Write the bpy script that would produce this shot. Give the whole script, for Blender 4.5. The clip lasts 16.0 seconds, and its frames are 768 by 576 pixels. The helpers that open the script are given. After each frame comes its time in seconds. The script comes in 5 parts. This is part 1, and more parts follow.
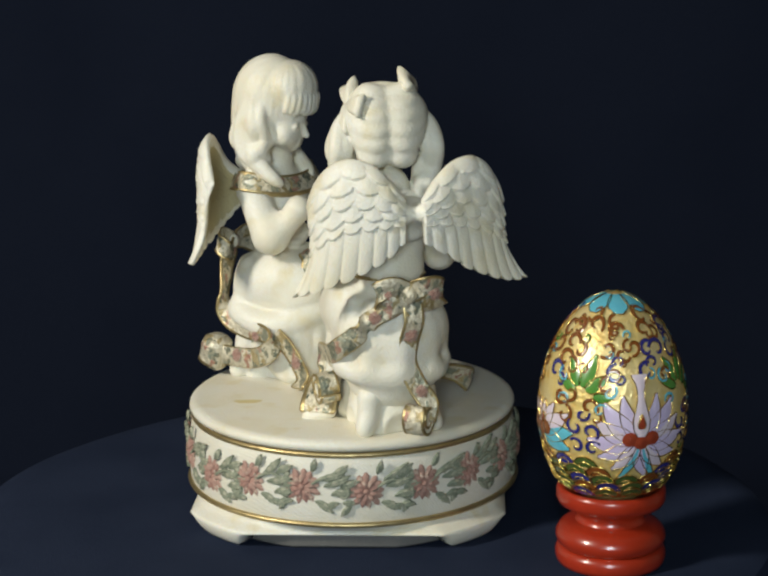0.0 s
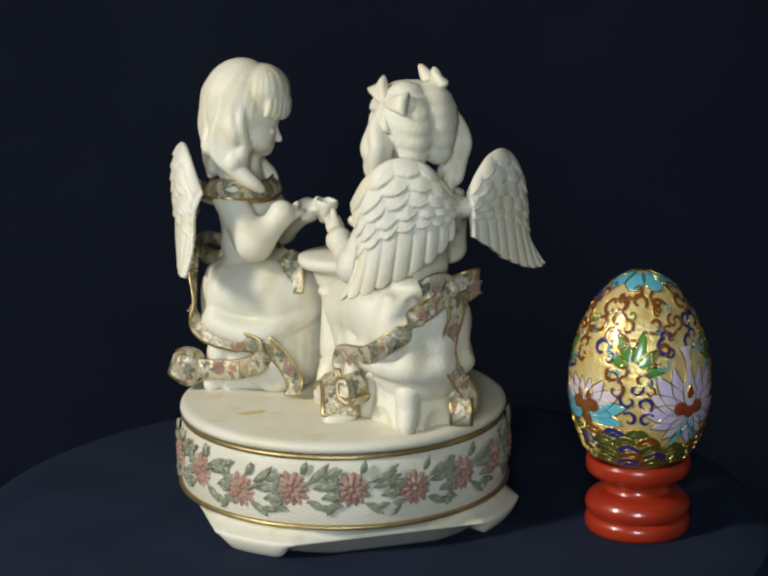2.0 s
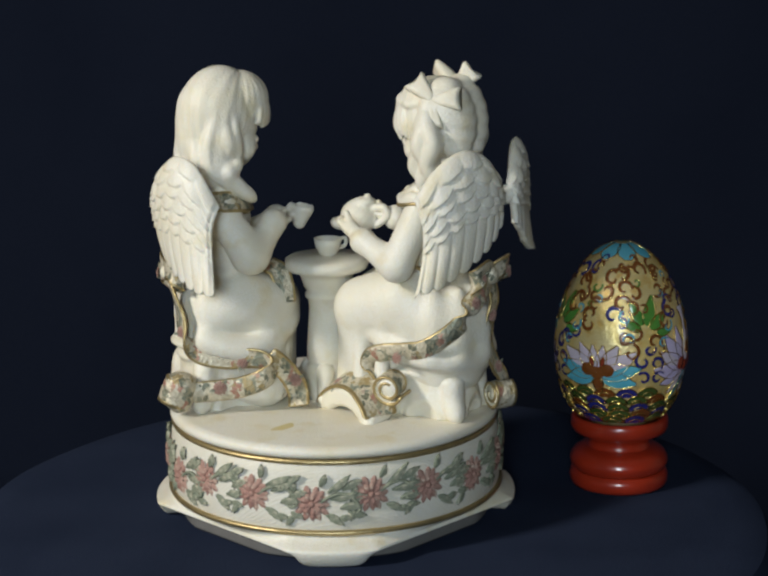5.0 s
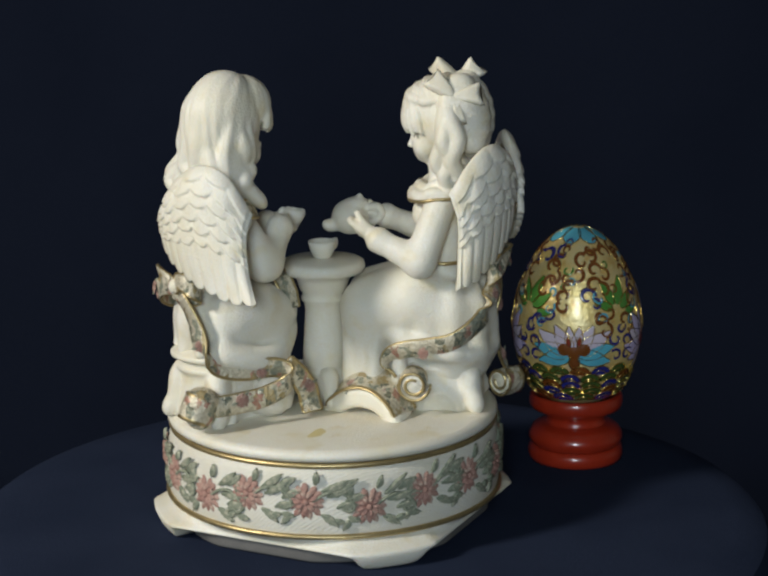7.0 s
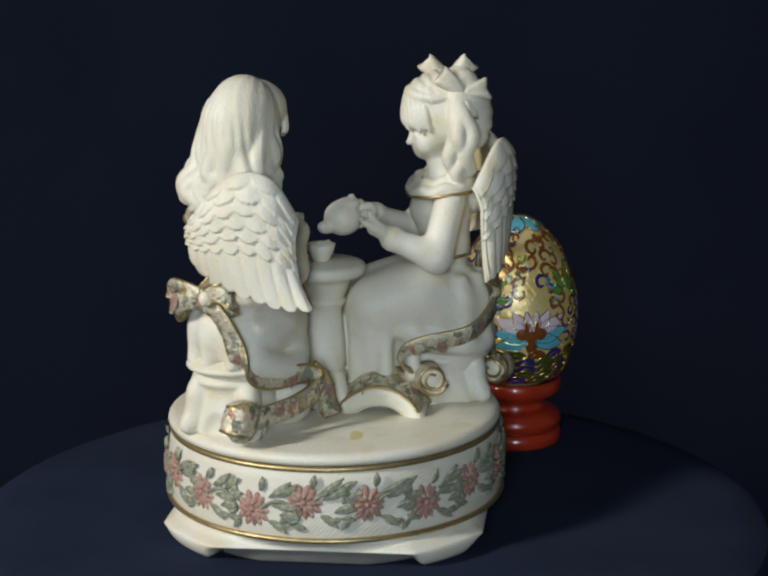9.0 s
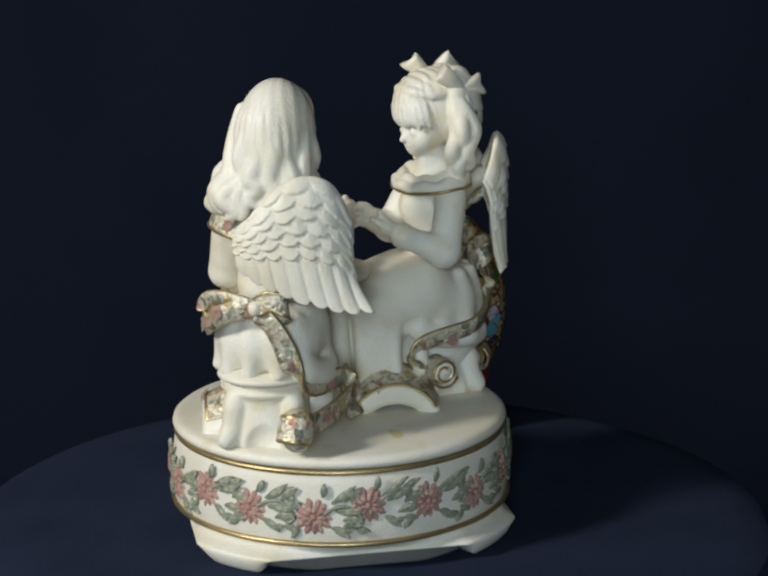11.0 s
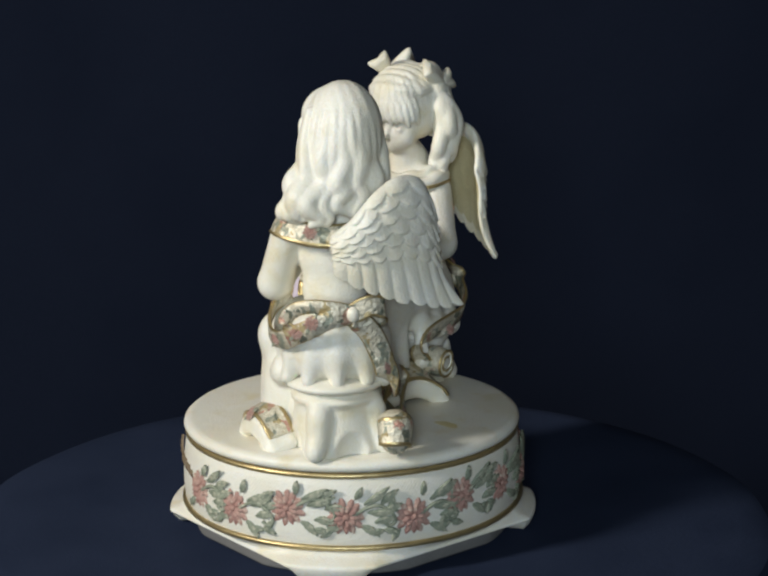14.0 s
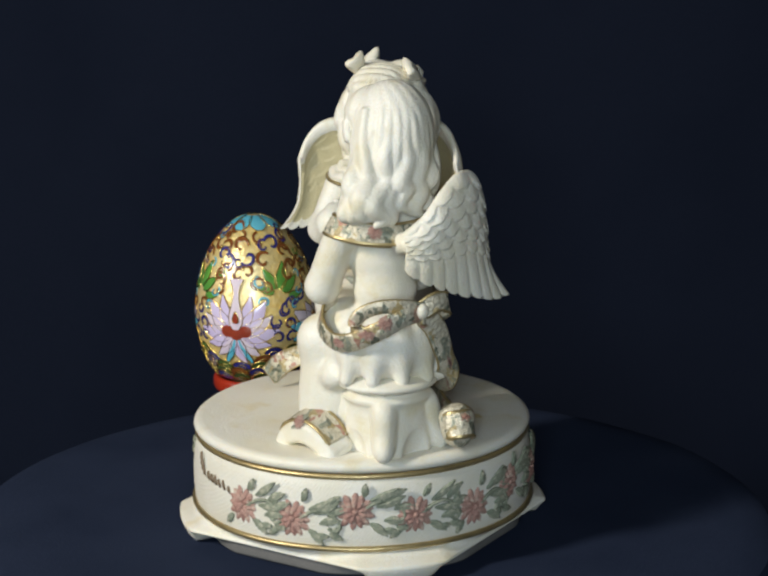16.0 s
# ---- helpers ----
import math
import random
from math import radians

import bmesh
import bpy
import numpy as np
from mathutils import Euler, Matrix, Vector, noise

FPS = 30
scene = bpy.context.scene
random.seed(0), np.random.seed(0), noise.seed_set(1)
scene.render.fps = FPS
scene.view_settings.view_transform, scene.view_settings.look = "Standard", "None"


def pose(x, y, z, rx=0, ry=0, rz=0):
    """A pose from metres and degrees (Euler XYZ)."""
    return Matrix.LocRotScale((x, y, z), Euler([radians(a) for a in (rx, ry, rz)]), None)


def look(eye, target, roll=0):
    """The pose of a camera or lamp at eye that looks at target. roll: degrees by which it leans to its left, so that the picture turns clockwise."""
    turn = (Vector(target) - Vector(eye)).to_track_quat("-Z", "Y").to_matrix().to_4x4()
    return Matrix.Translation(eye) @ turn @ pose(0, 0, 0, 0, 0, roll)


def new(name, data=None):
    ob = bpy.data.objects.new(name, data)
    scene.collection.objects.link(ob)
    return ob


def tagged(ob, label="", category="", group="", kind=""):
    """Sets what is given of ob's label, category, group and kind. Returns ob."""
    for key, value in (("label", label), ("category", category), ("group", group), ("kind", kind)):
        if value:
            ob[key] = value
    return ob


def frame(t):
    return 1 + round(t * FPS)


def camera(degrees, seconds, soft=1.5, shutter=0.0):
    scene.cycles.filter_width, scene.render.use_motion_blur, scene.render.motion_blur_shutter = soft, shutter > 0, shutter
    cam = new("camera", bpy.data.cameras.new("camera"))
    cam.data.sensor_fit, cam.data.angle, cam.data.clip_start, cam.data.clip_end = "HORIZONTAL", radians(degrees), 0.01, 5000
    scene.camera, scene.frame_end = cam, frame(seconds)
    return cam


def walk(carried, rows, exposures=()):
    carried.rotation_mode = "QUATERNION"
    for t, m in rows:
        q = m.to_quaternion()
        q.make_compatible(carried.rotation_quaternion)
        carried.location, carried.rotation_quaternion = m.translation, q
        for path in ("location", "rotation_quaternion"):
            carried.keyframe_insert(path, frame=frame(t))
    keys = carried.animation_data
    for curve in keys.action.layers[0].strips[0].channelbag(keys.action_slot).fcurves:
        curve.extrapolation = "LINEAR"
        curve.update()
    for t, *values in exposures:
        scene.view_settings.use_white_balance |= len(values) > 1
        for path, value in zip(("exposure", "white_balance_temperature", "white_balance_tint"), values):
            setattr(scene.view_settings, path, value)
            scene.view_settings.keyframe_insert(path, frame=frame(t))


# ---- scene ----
# ---------------------------------------------------------------- camera
SECONDS = 16.0
cam = camera(23.69, SECONDS, soft=2.45)
EYE = Vector((0.0, -0.6, 0.2192))
PITCH, YAW = radians(13.286), radians(0.668)
AIM = EYE + Vector((math.sin(YAW) * math.cos(PITCH), math.cos(YAW) * math.cos(PITCH), -math.sin(PITCH)))
walk(cam, [(0.0, look(EYE, AIM, -0.731)), (SECONDS, look(EYE, AIM, -0.731))],
     exposures=[(0.0, 0.10, 6720, 7), (2.6, 0.0, 6700, 7), (2.95, 0.0, 6490, 10), (8.5, -0.03, 6430, 10), (13.0, 0.12, 6280, 10), (SECONDS, 0.22, 6430, 10)])


def turn_at(t):
    """Angle of the turntable in degrees."""
    x = t / 16.0
    return math.degrees(2.6215 * x - 0.0835 * x * (x - 1) + 0.0287 * x * (x - 1) * (x - 0.5)
                        + 0.0716 * x * (x - 1) * (x - 0.3) * (x - 0.7))


BOX_AT = (-0.00443, 0.01002)      # music box centre, from the turntable's axis
EGG_AT = (0.0774, -0.0521)        # egg and stand, from the axis

# ---------------------------------------------------------------- world and lights
world = bpy.data.worlds.new("room_air")
scene.world = world
world.use_nodes = True
world.node_tree.nodes["Background"].inputs[0].default_value = (0.55, 0.68, 1.0, 1)
world.node_tree.nodes["Background"].inputs[1].default_value = 0.05


def area_lamp(name, eye, target, sx, sy, power, colour):
    data = bpy.data.lights.new(name, "AREA")
    data.shape, data.size, data.size_y, data.energy, data.color = "RECTANGLE", sx, sy, power, colour
    ob = new(name, data)
    ob.matrix_world = look(eye, target)
    return ob


area_lamp("key_lamp", (-0.96, -0.60, 0.70), (-0.03, 0.0, 0.07), 0.14, 0.26, 12.2, (1.0, 0.96, 0.88))
area_lamp("window_light", (-0.12, -1.55, 0.46), (0.0, 0.0, 0.08), 0.3, 0.42, 10.6, (0.78, 0.91, 1.0))
scene.view_settings.exposure = 0.0


# ---------------------------------------------------------------- materials
def links(mat):
    mat.use_nodes = True
    nt = mat.node_tree
    return nt, nt.nodes["Principled BSDF"]


def mix_rgb(nt, fac, a, b):
    n = nt.nodes.new("ShaderNodeMix")
    n.data_type = "RGBA"
    for sock, val in ((n.inputs["Factor"], fac), (n.inputs[6], a), (n.inputs[7], b)):
        if hasattr(val, "is_linked"):
            nt.links.new(val, sock)
        elif isinstance(val, (int, float)):
            sock.default_value = val
        else:
            sock.default_value = (*val, 1)
    return n.outputs[2]


def noise_fac(nt, scale, lo, hi, detail=4.0, kind="noise"):
    tc = nt.nodes.new("ShaderNodeTexCoord")
    if kind == "noise":
        n = nt.nodes.new("ShaderNodeTexNoise")
        n.inputs["Detail"].default_value = detail
        out = n.outputs[0]
    else:
        n = nt.nodes.new("ShaderNodeTexVoronoi")
        out = n.outputs["Distance"]
    n.inputs["Scale"].default_value = scale
    nt.links.new(tc.outputs["Object"], n.inputs["Vector"])
    r = nt.nodes.new("ShaderNodeMapRange")
    r.inputs["From Min"].default_value, r.inputs["From Max"].default_value = lo, hi
    nt.links.new(out, r.inputs["Value"])
    return r.outputs[0]


def bump(nt, bsdf, height, strength, distance):
    b = nt.nodes.new("ShaderNodeBump")
    b.inputs["Strength"].default_value, b.inputs["Distance"].default_value = strength, distance
    nt.links.new(height, b.inputs["Height"])
    nt.links.new(b.outputs[0], bsdf.inputs["Normal"])


def surface(name, base, second, rough=0.5, metal=0.0, coarse=60.0, fine=900.0, amount=0.6, coat=0.0, sss=0.0,
            relief=0.25, dist=0.0003, third=None, spec=0.5):
    mat = bpy.data.materials.new(name)
    nt, b = links(mat)
    col = mix_rgb(nt, noise_fac(nt, coarse, 0.42, 0.72), base, tuple(x + (y - x) * amount for x, y in zip(base, second)))
    if third:
        col = mix_rgb(nt, noise_fac(nt, coarse * 2.3, 0.56, 0.70), col, third)
    col = mix_rgb(nt, noise_fac(nt, fine, 0.35, 0.8), col, tuple(0.5 * (x + y) for x, y in zip(base, second)))
    nt.links.new(col, b.inputs["Base Color"])
    b.inputs["Roughness"].default_value, b.inputs["Metallic"].default_value = rough, metal
    b.inputs["Specular IOR Level"].default_value = spec
    b.inputs["Coat Weight"].default_value = coat
    b.inputs["Coat Roughness"].default_value = 0.12
    if sss:
        b.inputs["Subsurface Weight"].default_value = sss
        b.inputs["Subsurface Radius"].default_value = (1.0, 0.75, 0.45)
        b.inputs["Subsurface Scale"].default_value = 0.0025
    bump(nt, b, noise_fac(nt, fine, 0.0, 1.0), relief, dist)
    if sss:                                               # hand-finished casting: soft unevenness under the grain
        old = next(n for n in nt.nodes if n.bl_idname == "ShaderNodeBump")
        under = nt.nodes.new("ShaderNodeBump")
        under.inputs["Strength"].default_value, under.inputs["Distance"].default_value = 0.14, 0.0009
        nt.links.new(noise_fac(nt, 210.0, 0.0, 1.0, 3.0), under.inputs["Height"])
        nt.links.new(under.outputs[0], old.inputs["Normal"])
    return mat


IVORY = surface("ivory_resin", (0.82, 0.795, 0.715), (0.74, 0.66, 0.46), 0.46, coarse=46, fine=1300, amount=0.7, sss=0.1, relief=0.7, third=(0.73, 0.65, 0.45))
IVORY_WALL = surface("ivory_resin_band", (0.76, 0.73, 0.645), (0.67, 0.61, 0.45), 0.48, coarse=70, fine=1500, amount=0.6, sss=0.08, relief=0.6)
HAIR = surface("ivory_resin_hair", (0.79, 0.75, 0.64), (0.70, 0.61, 0.40), 0.46, coarse=55, fine=1500, amount=0.6, sss=0.1, relief=0.35)
# darker olive tone for the inner faces of the wings
INNER = surface("olive_ivory", (0.60, 0.53, 0.32), (0.48, 0.40, 0.20), 0.5, coarse=80, fine=1300, amount=0.6)

# dark grey that paints in the shade of the recess below the apron
BASE = surface("recess_shade_grey", (0.20, 0.19, 0.175), (0.12, 0.115, 0.11), 0.8, coarse=90, fine=1200)


def hatch(mat):
    """Fine slanting cut lines in the relief ground of the band."""
    nt = mat.node_tree
    tc = nt.nodes.new("ShaderNodeTexCoord")
    w = nt.nodes.new("ShaderNodeTexWave")
    w.bands_direction = "DIAGONAL"
    w.inputs["Scale"].default_value, w.inputs["Distortion"].default_value = 430.0, 2.0
    nt.links.new(tc.outputs["Object"], w.inputs["Vector"])
    old = next(n for n in nt.nodes if n.bl_idname == "ShaderNodeBump")
    b = nt.nodes.new("ShaderNodeBump")
    b.inputs["Strength"].default_value, b.inputs["Distance"].default_value = 0.16, 0.0003
    nt.links.new(w.outputs["Fac"], b.inputs["Height"])
    nt.links.new(old.outputs[0], b.inputs["Normal"])
    nt.links.new(b.outputs[0], nt.nodes["Principled BSDF"].inputs["Normal"])


hatch(IVORY_WALL)
GOLD = surface("worn_gold_paint", (0.58, 0.45, 0.22), (0.30, 0.23, 0.12), 0.38, 0.8, coarse=220, fine=1800, amount=0.7)


def painted_flowers(name):
    """Tiny painted roses and leaves over an aged cream ribbon."""
    mat = bpy.data.materials.new(name)
    nt, b = links(mat)
    tc = nt.nodes.new("ShaderNodeTexCoord")
    v = nt.nodes.new("ShaderNodeTexVoronoi")
    v.inputs["Scale"].default_value = 360.0
    wob = nt.nodes.new("ShaderNodeTexNoise")
    wob.inputs["Scale"].default_value = 420.0
    nt.links.new(tc.outputs["Object"], wob.inputs["Vector"])
    bend = nt.nodes.new("ShaderNodeVectorMath")
    bend.operation = "MULTIPLY_ADD"
    bend.inputs[1].default_value = (0.005, 0.005, 0.005)
    nt.links.new(wob.outputs["Color"], bend.inputs[0])
    nt.links.new(tc.outputs["Object"], bend.inputs[2])
    draw = nt.nodes.new("ShaderNodeVectorMath")
    draw.operation = "MULTIPLY"
    draw.inputs[1].default_value = (1.25, 1.25, 0.6)
    nt.links.new(bend.outputs[0], draw.inputs[0])
    nt.links.new(draw.outputs[0], v.inputs["Vector"])
    sep = nt.nodes.new("ShaderNodeSeparateColor")
    nt.links.new(v.outputs["Color"], sep.inputs[0])
    ramp = nt.nodes.new("ShaderNodeValToRGB")
    ramp.color_ramp.interpolation = "CONSTANT"
    stops = ((0.0, (0.70, 0.64, 0.50)), (0.36, (0.15, 0.165, 0.12)), (0.48, (0.29, 0.31, 0.24)), (0.60, (0.46, 0.23, 0.17)), (0.66, (0.70, 0.63, 0.48)), (0.88, (0.42, 0.32, 0.15)))
    while len(ramp.color_ramp.elements) < len(stops):
        ramp.color_ramp.elements.new(0.5)
    for e, (at, c) in zip(ramp.color_ramp.elements, stops):
        e.position, e.color = at, (*c, 1)
    nt.links.new(sep.outputs[0], ramp.inputs[0])
    col = mix_rgb(nt, noise_fac(nt, 900, 0.45, 0.75), ramp.outputs[0], (0.50, 0.44, 0.30))
    col = mix_rgb(nt, noise_fac(nt, 90, 0.6, 0.8), col, (0.54, 0.47, 0.32))
    nt.links.new(col, b.inputs["Base Color"])
    b.inputs["Roughness"].default_value, b.inputs["Metallic"].default_value = 0.4, 0.3
    bump(nt, b, noise_fac(nt, 700, 0.0, 1.0), 0.9, 0.0009)
    return mat


FLORAL = painted_flowers("floral_ribbon_paint")
PINK = surface("dusky_pink_paint", (0.36, 0.185, 0.15), (0.50, 0.33, 0.26), 0.6, coarse=260, fine=1600, amount=0.9, relief=0.8, dist=0.0006, third=(0.60, 0.50, 0.39))
LEAF = surface("sage_green_paint", (0.20, 0.225, 0.16), (0.36, 0.37, 0.27), 0.6, coarse=230, fine=1500, amount=0.9, relief=0.8, dist=0.0006, third=(0.56, 0.51, 0.38))
LACQUER = surface("red_lacquer", (0.38, 0.030, 0.010), (0.27, 0.020, 0.007), 0.3, coarse=90, fine=700, amount=0.7, coat=0.7, relief=0.08)
EGG_GOLD = surface("gilded_enamel", (0.86, 0.63, 0.20), (0.90, 0.78, 0.48), 0.34, 0.4, coarse=75, fine=650, amount=0.8, coat=0.5, relief=0.5, dist=0.0008, third=(0.78, 0.48, 0.12))
WIRE = surface("bright_gold_wire", (0.86, 0.62, 0.20), (0.62, 0.42, 0.12), 0.2, 1.0, coarse=300, fine=1500, relief=0.1)
OLIVE = surface("olive_enamel", (0.05, 0.085, 0.018), (0.09, 0.12, 0.03), 0.25, coarse=260, fine=1500, coat=0.8, relief=0.1)
NAVY = surface("navy_enamel", (0.03, 0.03, 0.20), (0.02, 0.02, 0.10), 0.25, coarse=300, fine=1500, coat=0.8, relief=0.1)
BROWN = surface("brown_enamel", (0.23, 0.07, 0.012), (0.10, 0.03, 0.01), 0.25, coarse=300, fine=1500, coat=0.8, relief=0.1)
AZURE = surface("turquoise_enamel", (0.10, 0.42, 0.55), (0.16, 0.52, 0.60), 0.25, coarse=200, fine=1500, coat=0.8, relief=0.1)
LILAC = surface("lilac_enamel", (0.58, 0.47, 0.70), (0.72, 0.64, 0.80), 0.25, coarse=160, fine=1500, coat=0.8, relief=0.1)
WHITE = surface("white_pink_enamel", (0.74, 0.64, 0.70), (0.60, 0.46, 0.58), 0.25, coarse=160, fine=1500, coat=0.8, relief=0.1)
GREEN = surface("green_enamel", (0.06, 0.22, 0.04), (0.16, 0.36, 0.05), 0.25, coarse=180, fine=1500, coat=0.8, relief=0.1)
CRIMSON = surface("red_enamel", (0.30, 0.05, 0.02), (0.22, 0.03, 0.02), 0.25, coarse=180, fine=1500, coat=0.8, relief=0.1)
INK = surface("brown_ink", (0.16, 0.11, 0.06), (0.10, 0.07, 0.04), 0.6)
STAIN = surface("yellow_glue_stain", (0.66, 0.55, 0.25), (0.72, 0.63, 0.38), 0.4, coarse=200)
CLOTH = surface("navy_cloth", (0.0235, 0.032, 0.060), (0.015, 0.0215, 0.043), 0.9, coarse=26, fine=1600, amount=0.9, relief=0.5, spec=0.04)
BACKCLOTH = surface("black_navy_cloth", (0.0112, 0.0148, 0.0275), (0.008, 0.011, 0.0215), 0.95, coarse=9, fine=700, amount=0.8, relief=0.4, spec=0.03)
PLASTER = surface("room_plaster", (0.42, 0.38, 0.33), (0.34, 0.31, 0.27), 0.9, coarse=2, fine=60)
BOARDS = surface("room_floor", (0.18, 0.12, 0.07), (0.12, 0.08, 0.05), 0.6, coarse=4, fine=40)

# ---------------------------------------------------------------- mesh helpers
MM = 0.001
LIFT = 55.0                        # millimetres from the cloth to the height the plan counts from


def W(x, y, z):
    return Vector((x * MM, y * MM, (z + LIFT) * MM))


def mesh_object(name, verts, faces, mats, parent=None, smooth=True, ids=None, label=""):
    me = bpy.data.meshes.new(name)
    me.from_pydata([tuple(v) for v in verts], [], faces)
    for m in (mats if isinstance(mats, (list, tuple)) else [mats]):
        me.materials.append(m)
    if ids is not None:
        me.polygons.foreach_set("material_index", ids)
    if smooth:
        me.polygons.foreach_set("use_smooth", [True] * len(me.polygons))
    me.update()
    ob = new(name, me)
    ob.parent = parent
    if label:
        tagged(ob, label)
    return ob


class Stock:
    """Collects vertices and faces of one mesh."""

    def __init__(self):
        self.v, self.f, self.m = [], [], []

    def grid(self, rows, closed_u=False, closed_v=False, mat=0, caps=False):
        n, m, o = len(rows), len(rows[0]), len(self.v)
        for r in rows:
            self.v.extend(r)
        for i in range(n if closed_u else n - 1):
            for j in range(m if closed_v else m - 1):
                a, b = o + i * m + j, o + i * m + (j + 1) % m
                c, d = o + ((i + 1) % n) * m + (j + 1) % m, o + ((i + 1) % n) * m + j
                self.f.append((a, b, c, d))
                self.m.append(mat(j) if callable(mat) else mat)
        if caps:
            k = mat(0) if callable(mat) else mat
            self.f.append(tuple(range(o + m - 1, o - 1, -1)))
            self.f.append(tuple(range(o + (n - 1) * m, o + n * m)))
            self.m += [k, k]

    def done(self, name, mats, parent=None, label="", smooth=True):
        return mesh_object(name, self.v, self.f, mats, parent, smooth, self.m, label)


def curve_points(ctrl, per=8):
    """Catmull-Rom through control tuples of any width."""
    p = [np.array(c, float) for c in ctrl]
    p = [2 * p[0] - p[1]] + p + [2 * p[-1] - p[-2]]
    out = []
    for i in range(1, len(p) - 2):
        for k in range(per):
            t = k / per
            out.append(0.5 * (2 * p[i] + (p[i + 1] - p[i - 1]) * t + (2 * p[i - 1] - 5 * p[i] + 4 * p[i + 1] - p[i + 2]) * t * t
                              + (3 * p[i] - p[i - 1] - 3 * p[i + 1] + p[i + 2]) * t ** 3))
    out.append(p[-2])
    return out


def lathe(profile, seg=72, cx=0.0, cy=0.0):
    """Rows round the z axis from (radius, height) pairs in millimetres."""
    s = Stock()
    rows = []
    for r, z in profile:
        rows.append([W(cx + r * math.cos(2 * math.pi * k / seg), cy + r * math.sin(2 * math.pi * k / seg), z) for k in range(seg)])
    s.grid(rows, closed_v=True)
    return s


def tube(s, pts, rad, seg=6, mat=0, conv=None):
    pts = [Vector(p) for p in pts]
    rows = []
    up = Vector((0.13, 0.29, 0.95))
    for i, p in enumerate(pts):
        d = (pts[min(i + 1, len(pts) - 1)] - pts[max(i - 1, 0)]).normalized()
        a = d.cross(up)
        if a.length < 1e-3:
            a = d.cross(Vector((1, 0, 0)))
        a.normalize()
        b = d.cross(a)
        r = rad(i / (len(pts) - 1)) if callable(rad) else rad
        rows.append([(conv or Vector)(p + a * (r * math.cos(2 * math.pi * k / seg)) + b * (r * math.sin(2 * math.pi * k / seg))) for k in range(seg)])
    s.grid(rows, closed_v=True, mat=mat, caps=True)


def WV(p):
    return W(*p)


